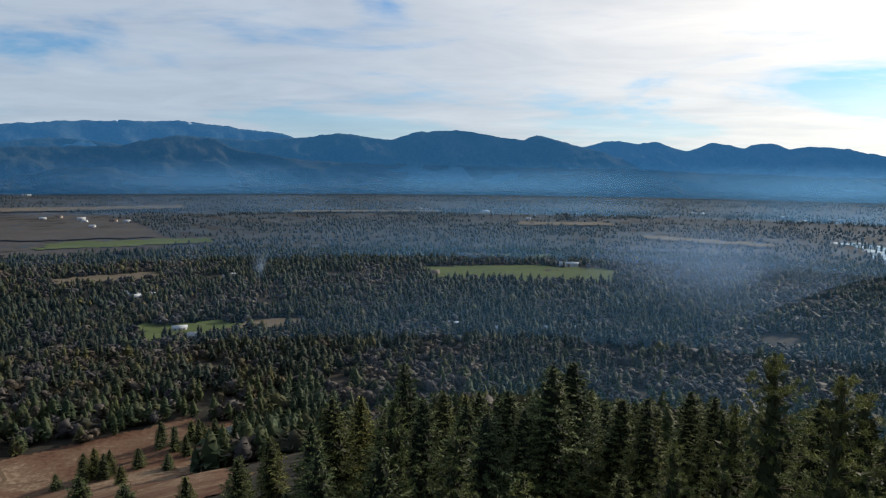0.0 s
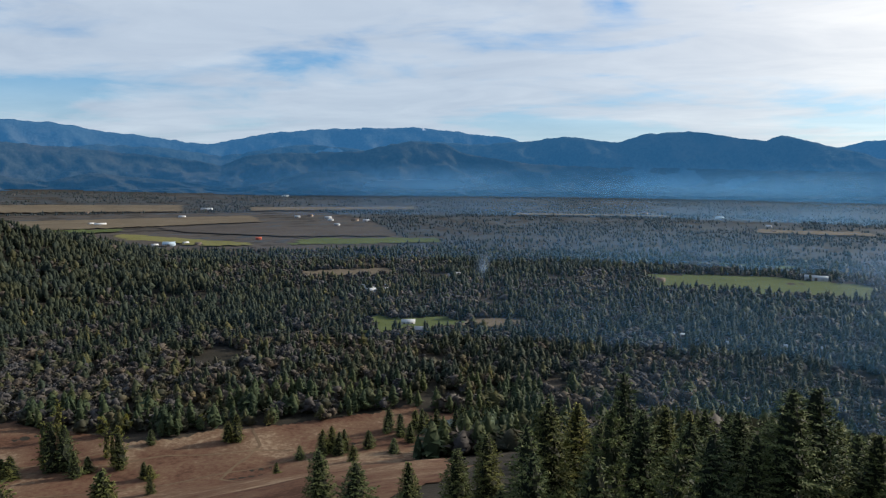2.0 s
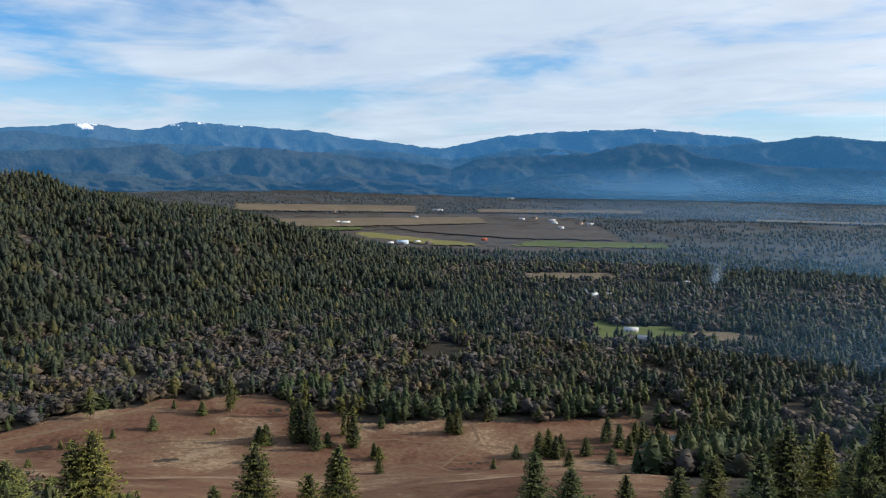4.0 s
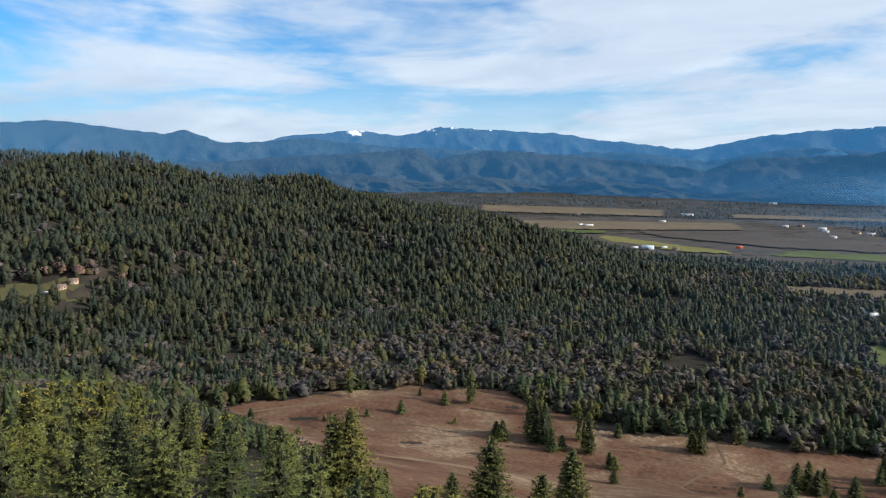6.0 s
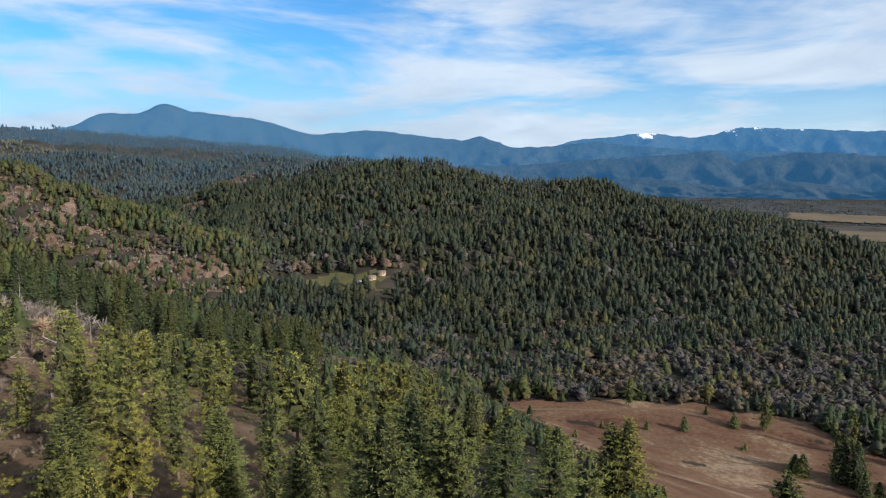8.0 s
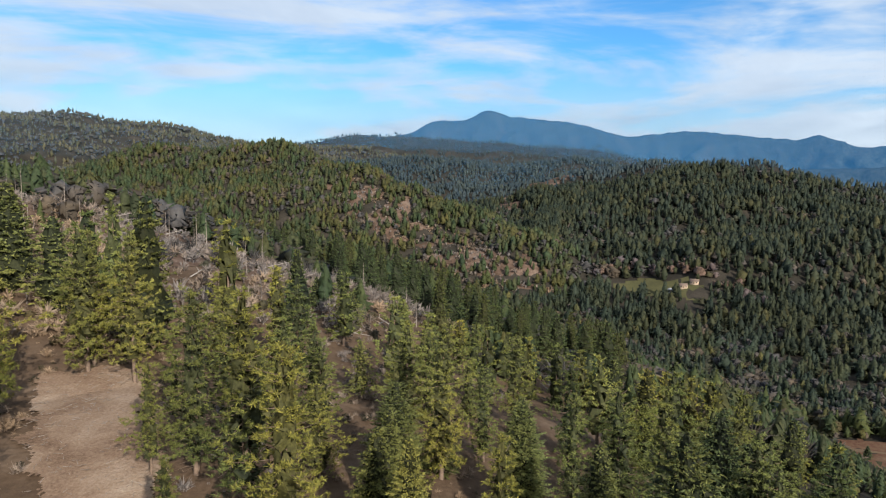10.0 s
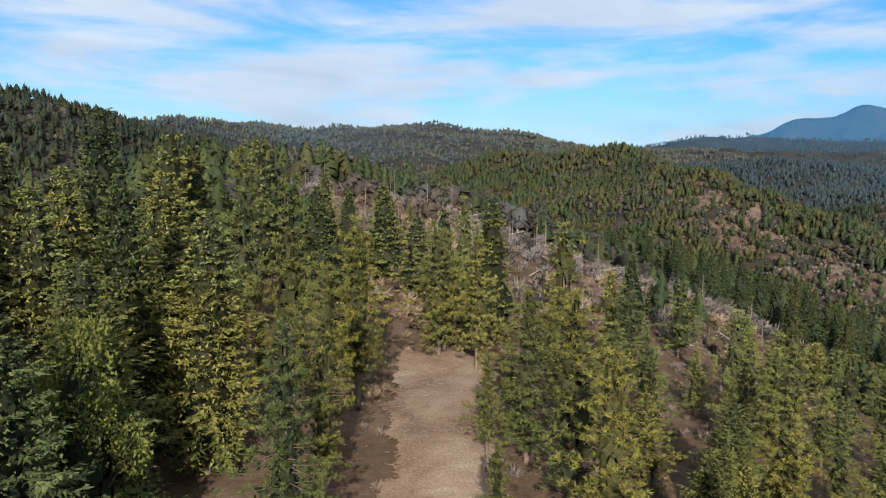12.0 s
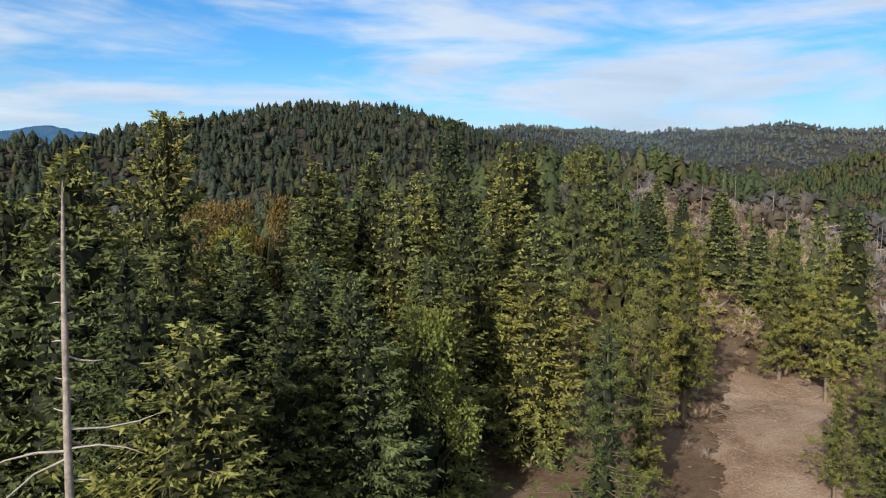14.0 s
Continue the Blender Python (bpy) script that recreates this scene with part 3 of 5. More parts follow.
def twiggy_shape(twigs, rng, width=0.34, thick=0.022):
    """A leafless tree 1 m high: a stem and a fan of thin branches."""
    verts, faces = [np.array((-.02, 0, 0)), np.array((.02, 0, 0)), np.array((0, 0, .5)), np.array((0, -.02, 0)), np.array((0, .02, 0)), np.array((0, 0, .5))], [(0, 1, 2), (3, 4, 5)]
    for i in range(twigs):
        d = rng.normal(size=3)
        d[2] = abs(d[2]) * 0.9 - 0.15
        d /= np.linalg.norm(d)
        start = np.array([0, 0, rng.uniform(0.2, 0.55)]) + d * np.array([width, width, 0.4]) * rng.uniform(0.0, 0.5)
        tip = np.array([d[0] * width, d[1] * width, 0.5 + 0.5 * d[2]]) * rng.uniform(0.8, 1.05)
        side = np.cross(tip - start, rng.normal(size=3))
        side = side / (np.linalg.norm(side) + 1e-6) * thick * rng.uniform(0.6, 1.4)
        k = len(verts)
        verts += [start - side, start + side, tip]
        faces.append((k, k + 1, k + 2))
    return np.array(verts), np.array(faces)


def shapes_of(kind, level, seed):
    rng = np.random.RandomState(seed)
    if kind in ("fir", "pine"):
        wide = 0.20 if kind == "fir" else 0.235
        rings, sides, sprays = ((8, 8, 60), (4, 5, 34), (3, 4, 12), (2, 4, 0))[level]
        return [conifer_shape(rings, sides, sprays, rng, wide * rng.uniform(0.8, 1.2), round_top=kind == "pine" or i % 3 == 0) for i in range(12)]
    if kind == "twigs":
        return [twiggy_shape((70, 36, 14, 8)[level], rng, thick=(0.018, 0.036, 0.08, 0.12)[level]) for _ in range(5)]
    if level == 0:
        return [leafy_shape(70, rng, 0.15) if kind == "broad" else twiggy_shape(90, rng, thick=0.016) for _ in range(5)]
    rings, sides, tufts = ((0, 0, 0), (3, 6, 30), (3, 4, 9), (2, 4, 0))[level]
    made = []
    for _ in range(7):
        v, f = dome_shape(rings, sides, tufts, rng, 0.10 if kind == "broad" else 0.16, 0.42 if kind == "broad" else 0.38)
        if kind == "bare" and level < 3:
            v1, f1 = twiggy_shape((0, 10, 2)[level], rng, 0.40, (0, 0.016, 0.028)[level])
            v, f = np.concatenate([v, v1]), np.concatenate([f, f1 + len(v)])
        made.append((v, f))
    return made


def stand(name, kind, x, y, z, height, mat, level, seed, label, category, broad=1.0):
    """A stand of trees as one object."""
    rng = np.random.RandomState(seed)
    kinds = shapes_of(kind, level, seed)
    pick = rng.randint(len(kinds), size=len(x))
    vs, fs, base = [], [], 0
    for i, (v, f) in enumerate(kinds):
        at = np.flatnonzero(pick == i)
        if not len(at):
            continue
        turn, wide = rng.uniform(0, 2 * np.pi, len(at)), rng.uniform(0.8, 1.3, len(at)) * height[at] * broad
        c, s = np.cos(turn)[:, None], np.sin(turn)[:, None]
        px = (v[None, :, 0] * c - v[None, :, 1] * s) * wide[:, None] + x[at][:, None]
        py = (v[None, :, 0] * s + v[None, :, 1] * c) * wide[:, None] + y[at][:, None]
        pz = v[None, :, 2] * height[at][:, None] + z[at][:, None] - 0.3
        vs.append(np.stack([px, py, pz], -1).reshape(-1, 3))
        fs.append((f[None] + (np.arange(len(at)) * len(v))[:, None, None] + base).reshape(-1, 3))
        base += len(at) * len(v)
    ob = mesh_object(name, np.concatenate(vs), np.concatenate(fs), [mat], smooth_shade=level > 0)
    return tagged(ob, label, category, kind="stuff")


# what the land hides from the ridge top, to plant hidden slopes thinly
HORIZON = np.maximum.accumulate(np.degrees(np.arctan2(gz - H, gr)), axis=0)


def sample(count, az0, az1, d0, d1, seed):
    rng = np.random.RandomState(seed)
    az = rng.uniform(az0, az1, count)
    d = np.sqrt(rng.uniform(d0 * d0, d1 * d1, count))
    x, y = polar(az, d)
    z, which = land(x, y)
    keep = np.ones(count, bool)
    for outline, s, rough in PATCHES:
        keep &= ~in_outline(x, y, outline, s, rough)
    ai = np.searchsorted(GROUND_AZ, np.where(az < -42, az + 360, az)).clip(0, len(GROUND_AZ) - 1)
    ri = np.searchsorted(GROUND_R, d * 0.97).clip(0, len(GROUND_R) - 1)
    hidden = np.degrees(np.arctan2(z + 24 - H, d)) < HORIZON[ri, ai] - 0.15
    keep &= ~hidden | (rng.uniform(size=count) < 0.06)
    return az, d, x, y, z, which, keep, rng


STANDS = {"fir": (FIR_FAR, "dense dark green conifers"), "pine": (PINE_FAR, "olive green pines"), "broad": (BROAD_FAR, "olive brown round-headed oaks"), "bare": (BARE_FAR, "grey-brown leafless trees")}
PLACES = {-1: "valley_wood", 0: "ridge_wood", 1: "hill_wood", 2: "spur_wood", 3: "back_ridge_wood", 4: "far_ridge_wood", 5: "blue_ridge_wood", 6: "behind_hill_wood"}
WORDS = {-1: "on the valley floor", 0: "on the slopes of the near ridge", 1: "covering the rounded hill", 2: "on the descending spur", 3: "on the ridge behind the hill", 4: "on the far ridge", 5: "on the distant ridge", 6: "on the steep hill"}
#        fir, pine, broad, bare
MIXES = {-1: (0.52, 0.08, 0.16, 0.24), 0: (0.40, 0.22, 0.13, 0.25), 1: (0.68, 0.20, 0.08, 0.04), 2: (0.34, 0.42, 0.05, 0.19), 3: (0.60, 0.15, 0.05, 0.20), 4: (0.42, 0.14, 0.09, 0.35), 5: (0.85, 0.05, 0.05, 0.05), 6: (0.80, 0.08, 0.04, 0.08)}


# near trees stay below the lines of sight to what lies behind: azimuth, degrees
CAP_AZ = np.array([-45, 0, 10, 14, 44, 56, 64, 72, 80, 90, 104, 112, 118, 124, 132, 140, 195])
CAP_EL = np.array([-18, -18, -21, -27, -27, -25, -22, -18.5, -15.5, -14, -11, -7, -4, -2, 0.5, 3, 3])


RIDGE_TOP = [(143, 292), (130, 255), (118, 232), (110, 262), (103, 255), (101, 175), (110, 138), (124, 120), (134, 120), (141, 195)]


def brush(count, seed):
    """Grey and olive scrub in a belt round the meadow and along the creek."""
    az, d, x, y, z, which, keep, rng = sample(count, 10, 98, 440, 660, seed)
    keep &= (rng.uniform(size=count) < np.exp(-((d - 508) / 40) ** 2)) & ((az < 79) | (d < 600))
    for i, kind in enumerate(("broad", "bare")):
        at = np.flatnonzero(keep & (rng.uniform(size=count) < (0.7 if i == 0 else 0.22)))
        stand("meadow_brush", kind, x[at], y[at], z[at], 7.5 * rng.uniform(0.45, 1.3, len(at)), BRUSH if i == 0 else STANDS[kind][0], 1, seed + i, "grey and olive scrub oaks round the meadow", "brush")


def plant(count, az0, az1, d0, d1, level, seed, tall):
    az, d, x, y, z, which, keep, rng = sample(count, az0, az1, d0, d1, seed)
    # brushy, leafless belts round the meadow and along the creek
    belt = np.exp(-((d - 540) / 75) ** 2) * smooth(az, 10, 40) * (1 - smooth(az, 88, 100))
    open_spur = in_outline(x, y, SPUR_FACE, 11, 14)
    open_flank = in_outline(x, y, [(100.5, 1180), (98, 1400), (95, 1560), (92.5, 1750), (90.5, 1700), (93.5, 1330), (96, 1160)], 12, 40)
    keep &= ~((open_spur | open_flank) & (rng.uniform(size=count) < np.where(az < 101, 0.72, 0.60)))
    glade = swell(x, y, 170, 31) + 0.7 * swell(x, y, 60, 32)
    cap = H + d * np.tan(np.radians(np.interp(az, CAP_AZ, CAP_EL))) - z
    keep &= (d > 330) | (cap > 6)
    top = in_outline(x, y, RIDGE_TOP, 9, 8)
    keep &= (d > 480) | (swell(x, y, 48, 36) + 0.5 * swell(x, y, 18, 37) < 0.55)
    keep &= ~(top & (rng.uniform(size=count) < 0.80))
    # a gap that lets the farmhouse and its field be seen
    keep &= ~((az > 80) & (az < 89.5) & (d > 690) & (d < 800) & (rng.uniform(size=count) < 0.62))
    keep &= ~((which == 2) & (az < 108) & (d < 860) & (rng.uniform(size=count) < 0.25))
    keep &= ~((which == -1) & (glade > 0.95) & (d < 2400))
    # wide open bottoms, with the woods in bands
    bands = swell(x, y, 520, 41) + 0.6 * swell(x, y, 190, 42)
    keep &= ~((which == -1) & (d > 1500) & (bands > 0.25) & (rng.uniform(size=count) < 0.85))
    u = rng.uniform(size=count)
    clump = 0.30 * swell(x, y, 130, 33) + np.where(which == -1, 0.36 * swell(x, y, 330, 34) + 0.05, 0)
    for w, mix in MIXES.items():
        here = keep & (which == w)
        edges = np.cumsum(mix)
        shift = np.clip((u + clump + np.where(w <= 1, 0.08 * belt, 0)) * np.where((d > 1300) & (w != 4), 0.62, 1.0), 0, 0.999)
        shift = np.where(top & (u > 0.35), 0.999, shift)
        choice = np.searchsorted(edges, shift).clip(0, 3)
        for i, kind in enumerate(("fir", "pine", "broad", "bare")):
            at = np.flatnonzero(here & (choice == i))
            if len(at) < 4:
                continue
            mat, words = STANDS[kind]
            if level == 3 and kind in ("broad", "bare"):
                mat = BARE_HAZED
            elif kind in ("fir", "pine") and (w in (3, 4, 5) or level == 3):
                mat = RIDGE_DIST if w == 4 else FIR_HAZED
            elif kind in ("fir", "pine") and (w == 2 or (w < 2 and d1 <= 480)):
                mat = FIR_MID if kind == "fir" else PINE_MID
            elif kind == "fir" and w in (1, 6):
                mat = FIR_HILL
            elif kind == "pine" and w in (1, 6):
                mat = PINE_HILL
            size = tall * {"fir": 1.0, "pine": 0.92, "broad": 0.58, "bare": 0.64}[kind] * {-1: 0.72, 1: 0.92, 2: 0.78}.get(w, 1.0)
            height = size * (rng.uniform(0.50, 1.20, len(at)) if d1 > 480 else rng.uniform(0.45, 1.25, len(at)))
            height = np.where(top[at], 0.62 * height, height)
            height = np.where(d[at] < 330, np.minimum(height, np.maximum(cap[at], 4)), height)
            stand(PLACES[w], kind, x[at], y[at], z[at], height, mat, level, seed * 10 + i, f"{words} {WORDS[w]}", "forest", (1.0, 1.38, 1.55, 1.85)[level])


plant(1500, -40, 195, 150, 220, 0, 100, 18)
plant(2400, -40, 195, 220, 330, 1, 107, 18)
plant(6000, -40, 160, 330, 480, 1, 101, 19)
plant(13500, -40, 102, 480, 760, 1, 102, 18)
plant(3600, 102, 198, 480, 760, 2, 106, 18)
plant(27000, -40, 102, 760, 1300, 2, 103, 17)
plant(8500, 102, 198, 760, 1300, 2, 108, 17)
plant(9000, 92, 132, 760, 1300, 2, 109, 17)
plant(38000, -40, 165, 1300, 2500, 3, 104, 14)
plant(8000, 86, 122, 1400, 2250, 3, 110, 14)
plant(21000, -40, 118, 2500, 3680, 3, 105, 13)
brush(3400, 130)


def scrub(name, kind, outline, count, low, high, mat, level, seed, label, broad=1.0):
    """Low growth strewn over one piece of ground."""
    r = np.random.RandomState(seed)
    pts = np.array([polar(a, d) for a, d in outline])
    lo, hi = pts.min(0), pts.max(0)
    x, y = r.uniform(lo[0], hi[0], count), r.uniform(lo[1], hi[1], count)
    keep = in_outline(x, y, outline, 9, 8) & (swell(x, y, 25, seed) > -0.5)
    for o, s, rough in PATCHES[:2]:
        keep &= ~in_outline(x, y, o, s, rough)
    x, y = x[keep], y[keep]
    stand(name, kind, x, y, land(x, y)[0], low + (high - low) * r.uniform(size=len(x)) ** 1.7, mat, level, seed, label, "scrub", broad)


NEAR_RIDGE = [(142, 140), (128, 165), (112, 150), (98, 140), (96, 60), (112, 40), (134, 44)]
scrub("ridge_scrub", "twigs", RIDGE_TOP, 3000, 1.2, 5.5, BARE_MID, 1, 61, "pale leafless scrub on the burnt ridge", 1.3)
scrub("ridge_scrub", "broad", RIDGE_TOP, 700, 0.8, 2.6, BRUSH, 1, 62, "low olive scrub on the burnt ridge", 1.5)
scrub("underbrush", "twigs", NEAR_RIDGE, 1500, 0.6, 2.2, BARE_MID, 0, 63, "grey leafless underbrush on the ridge", 1.5)
scrub("underbrush", "broad", NEAR_RIDGE, 700, 0.5, 1.6, BROAD_FAR, 0, 64, "low green underbrush on the ridge", 1.4)
CREEK = [(90.5, 800), (87, 812), (84.5, 802), (81, 768), (77.5, 745), (77.5, 768), (81, 795), (84.5, 838), (88, 850), (90.5, 830)]
scrub("creek_trees", "bare", CREEK, 300, 6, 12, CREEK_WOOD, 1, 66, "mauve-grey leafless trees along the creek", 1.3)
scrub("spur_scrub", "twigs", SPUR_FACE, 3200, 2.0, 7.0, BARE_MID, 2, 65, "pale leafless scrub on the bare slope", 1.2)


# ---- single trees near the camera ----
def tube(points, radii, sides=5):
    """A bent, tapering stem."""
    verts, faces = [], []
    for p, r in zip(points, radii):
        for s in range(sides):
            a = 2 * np.pi * s / sides
            verts.append((p[0] + r * np.cos(a), p[1] + r * np.sin(a), p[2]))
    return np.array(verts), grid_faces(len(points), sides, True)


def limb(start, end, r0, r1):
    """A thin three-sided branch."""
    d = end - start
    u = np.cross(d, (0.3, 0.2, 1.0))
    u = u / (np.linalg.norm(u) + 1e-6)
    w = np.cross(d, u)
    w = w / (np.linalg.norm(w) + 1e-6)
    ring = [np.cos(a) * u + np.sin(a) * w for a in (0, 2.1, 4.2)]
    verts = [start + r0 * q for q in ring] + [end + r1 * q for q in ring]
    return np.array(verts), grid_faces(2, 3, True)


def join(parts):
    verts, faces, base = [], [], 0
    for v, f in parts:
        verts.append(v)
        faces.append(f + base)
        base += len(v)
    return np.concatenate(verts), np.concatenate(faces)


def unit(v):
    return v / (np.linalg.norm(v, axis=-1, keepdims=True) + 1e-9)


def sprigs(c, d, up, width, rng, fold=0.5):
    """Many narrow sprigs at once: each a triangle from c along d, its flat side turned to up."""
    side = unit(np.cross(d, up + rng.normal(size=c.shape) * fold)) * np.asarray(width)[..., None]
    return np.stack([c - side, c + side, c + d], -2).reshape(-1, 3, 3)


def conifer_parts(rng, dense, pine):
    """Crown and wood of a conifer 28 m high. Fir: layered boughs feathered with side sprigs; pine: open limbs with tufts of needles."""
    tall = 28.0
    bare = rng.uniform(0.06, 0.24) if pine else rng.uniform(0.02, 0.09)
    whorls = ((17, 22, 26) if pine else (19, 32, 40))[dense]
    arms = (4, 5, 5)[dense] if pine else (6, 7, 7)[dense]
    lean = rng.uniform(-0.3, 0.3, 2)
    spine = [np.array([lean[0] * q * q + 0.06 * np.sin(7 * q), lean[1] * q * q, 0.985 * tall * q]) for q in np.linspace(0, 1, 9)]
    woods = [tube(spine, [0.36 * (1 - q) ** 1.1 + 0.012 for q in np.linspace(0, 1, 9)], 6)]
    lump = rng.uniform(0, 6.28, 4)
    up = np.array([0, 0, 1.0])
    stout = rng.uniform(0.86, 1.16)
    foliage_tris, inner = [], []

    def reach(f, a):
        if pine:
            r = 4.9 * (1 - f) ** 0.62 * (0.62 + 0.38 * np.minimum(1.0, f / 0.25)) + 0.25
            return stout * r * (1 + 0.25 * np.sin(2 * a + lump[0] + 6 * f) + 0.20 * np.sin(3 * a + lump[1] - 11 * f))
        r = 6.3 * (1 - f) ** 0.60 * np.minimum(1.0, 0.66 + 1.7 * f) + 0.05
        return stout * r * (1 + 0.13 * np.sin(2 * a + lump[0] + 5 * f) + 0.10 * np.sin(3 * a + lump[1] - 11 * f) + 0.06 * np.sin(23 * f + lump[2]))

    for i in range(whorls):
        f = min(max((i + rng.uniform(-0.4, 0.4)) / whorls, 0), 0.985)
        turn = rng.uniform(0, 6.28)
        tier = rng.uniform(0.80, 1.12)
        for k in range(arms if f < 0.88 else 5):
            if rng.uniform() < (0.20 if pine else 0.06):
                continue
            a = turn + 6.283 * k / arms + rng.uniform(-0.35, 0.35)
            L = reach(f, a) * tier * (rng.uniform(0.5, 1.2) if pine else rng.uniform(0.72, 1.12))
            out, side = np.array([np.cos(a), np.sin(a), 0.0]), np.array([-np.sin(a), np.cos(a), 0.0])
            start = np.array([lean[0] * f * f, lean[1] * f * f, tall * (bare + (1 - bare) * f) + rng.uniform(-0.25, 0.25)])
            if pine:
                slope = -0.22 + 0.80 * f + rng.uniform(-0.15, 0.2)
                if dense:
                    elbow = start + out * L * 0.55 + up * slope * L * 0.5
                    woods += [limb(start, elbow, 0.060, 0.035), limb(elbow, start + out * L * 0.95 + up * (slope * L + 0.12), 0.035, 0.014)]
                tufts = max(2, int(round(L * (1.4, 2.0, 2.5)[dense])))
                u = 1.02 - 0.72 * rng.uniform(0, 1, tufts) ** 1.3
                c = start + out * (L * u)[:, None] + up * (slope * L * u * u + 0.12)[:, None] + side * (rng.normal(size=tufts) * 0.26 * L * (1.25 - u))[:, None] + up * (rng.normal(size=tufts) * 0.16)[:, None]
                each = (8, 17, 22)[dense]
                c = np.repeat(c, each, 0)
                d = unit(rng.normal(size=c.shape) * 0.8 + out * 0.40 + up * 0.55)
                c = c + d * 0.05 + rng.normal(size=c.shape) * 0.09
                d = d * ((0.80, 0.48, 0.38)[dense] * rng.uniform(0.6, 1.25, len(c)))[:, None]
                foliage_tris.append(sprigs(c, d, out * 0.6 + up, (0.16, 0.056, 0.038)[dense] * rng.uniform(0.7, 1.3, len(c)), rng, 0.8))
            else:
                slope = (0.60 if f > 0.9 else -0.30 + 0.70 * f) + rng.uniform(-0.12, 0.12)
                if dense and rng.uniform() < 0.25:
                    woods.append(limb(start, start + out * L * 0.8 + up * slope * L * 0.8, 0.045, 0.015))
                pairs = max(3, int(round((L + 0.8) * (0.8, 1.5, 2.0)[dense])))
                u = 0.34 + 0.66 * (np.arange(pairs) + rng.uniform(0, 1, pairs)) / pairs
                u = np.concatenate([u, u, [0.98]])
                way = np.concatenate([np.ones(pairs), -np.ones(pairs), [0.0]]) * rng.uniform(0.55, 1.1, 2 * pairs + 1)
                sag = slope * L * u - 0.10 * L * u + 0.16 * L * u ** 2.5
                c = start + out * (L * u)[:, None] + up * (sag + rng.normal(size=len(u)) * 0.05)[:, None]
                d = unit(out * 0.85 + side * way[:, None] + up * (rng.uniform(-0.50, 0.10, len(u)) + 0.2 * f)[:, None])
                d = d * ((0.27 * L * (1.18 - u) + 0.32) * rng.uniform(0.75, 1.25, len(u)))[:, None]
                w = (0.31, 0.125, 0.088)[dense] + 0.010 * L
                foliage_tris.append(sprigs(c, d, up, w * rng.uniform(0.75, 1.25, len(u)), rng, 0.8))
                # tufts that stand up from and hang below the bough
                more = int((2.0, 1.3, 1.3)[dense] * pairs)
                u = rng.uniform(0.40, 1.0, more)
                c = start + out * (L * u)[:, None] + up * (slope * L * u - 0.10 * L * u + 0.16 * L * u ** 2.5)[:, None] + side * (rng.normal(size=more) * 0.20 * L * (1.2 - u))[:, None]
                d = unit(out * 0.6 + rng.normal(size=(more, 3)) * 0.45 + up * np.where(rng.uniform(size=more) < 0.65, 0.75, -0.7)[:, None]) * ((0.62, 0.44, 0.36)[dense] * rng.uniform(0.6, 1.3, more))[:, None]
                foliage_tris.append(sprigs(c - 0.2 * d, d, out + up * 0.4, w * 1.05 * rng.uniform(0.6, 1.2, more), rng, 0.9))
    # fine foliage that closes the crown between the boughs
    if not pine:
        n = (450, 3200, 5200)[dense]
        f, a = 1 - rng.uniform(0.0004, 1, n) ** 0.62, rng.uniform(0, 6.28, n)
        tier = (f * whorls * 0.5 + 0.25 * np.sin(3 * a + lump[2])) % 1.0
        r = reach(f, a) * (1.0 - 0.26 * tier) * rng.uniform(0.78, 1.0, n)
        out = np.stack([np.cos(a), np.sin(a), 0 * a], -1)
        c = out * r[:, None] + np.stack([lean[0] * f * f, lean[1] * f * f, tall * (bare + (1 - bare) * f) - 0.10 * r], -1)
        d = unit(out * 0.55 + up * rng.uniform(-0.35, 0.85, n)[:, None] + rng.normal(size=(n, 3)) * 0.45) * ((0.75, 0.44, 0.34)[dense] * rng.uniform(0.6, 1.25, n))[:, None]
        foliage_tris.append(sprigs(c - 0.3 * d, d, out * 0.9 + up * 0.5, (0.26, 0.115, 0.085)[dense] * rng.uniform(0.6, 1.25, n), rng, 0.5))
    # the leader
    tip = spine[-1]
    n = (6, 12, 16)[dense]
    c = tip - up * rng.uniform(0.0, 1.5, n)[:, None]
    d = unit(rng.normal(size=(n, 3)) * np.array([1, 1, 0.2]) + up * 0.9) * rng.uniform(0.25, 0.5, n)[:, None]
    foliage_tris.append(sprigs(c, d, rng.normal(size=(n, 3)), np.full(n, 0.06), rng))
    # the dense heart of the crown, ragged and hollowed; its shade is put in as dark colour
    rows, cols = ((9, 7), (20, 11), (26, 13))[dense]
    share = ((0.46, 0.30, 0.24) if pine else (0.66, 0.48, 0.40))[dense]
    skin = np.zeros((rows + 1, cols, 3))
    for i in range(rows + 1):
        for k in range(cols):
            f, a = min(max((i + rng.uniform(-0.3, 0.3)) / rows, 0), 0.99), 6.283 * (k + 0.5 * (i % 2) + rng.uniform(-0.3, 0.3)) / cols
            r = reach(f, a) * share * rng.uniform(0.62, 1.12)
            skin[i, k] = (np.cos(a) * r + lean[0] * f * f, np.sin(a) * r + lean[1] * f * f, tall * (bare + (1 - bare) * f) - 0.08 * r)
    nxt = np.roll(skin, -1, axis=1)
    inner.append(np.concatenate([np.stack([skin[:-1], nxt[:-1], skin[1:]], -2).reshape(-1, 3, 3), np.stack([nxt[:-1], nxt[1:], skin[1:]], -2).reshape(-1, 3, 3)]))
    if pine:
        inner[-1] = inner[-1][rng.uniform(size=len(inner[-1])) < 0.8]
    # twigs round it, in the same dark shade colour
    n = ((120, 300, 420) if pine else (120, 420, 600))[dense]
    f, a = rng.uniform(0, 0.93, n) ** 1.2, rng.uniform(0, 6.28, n)
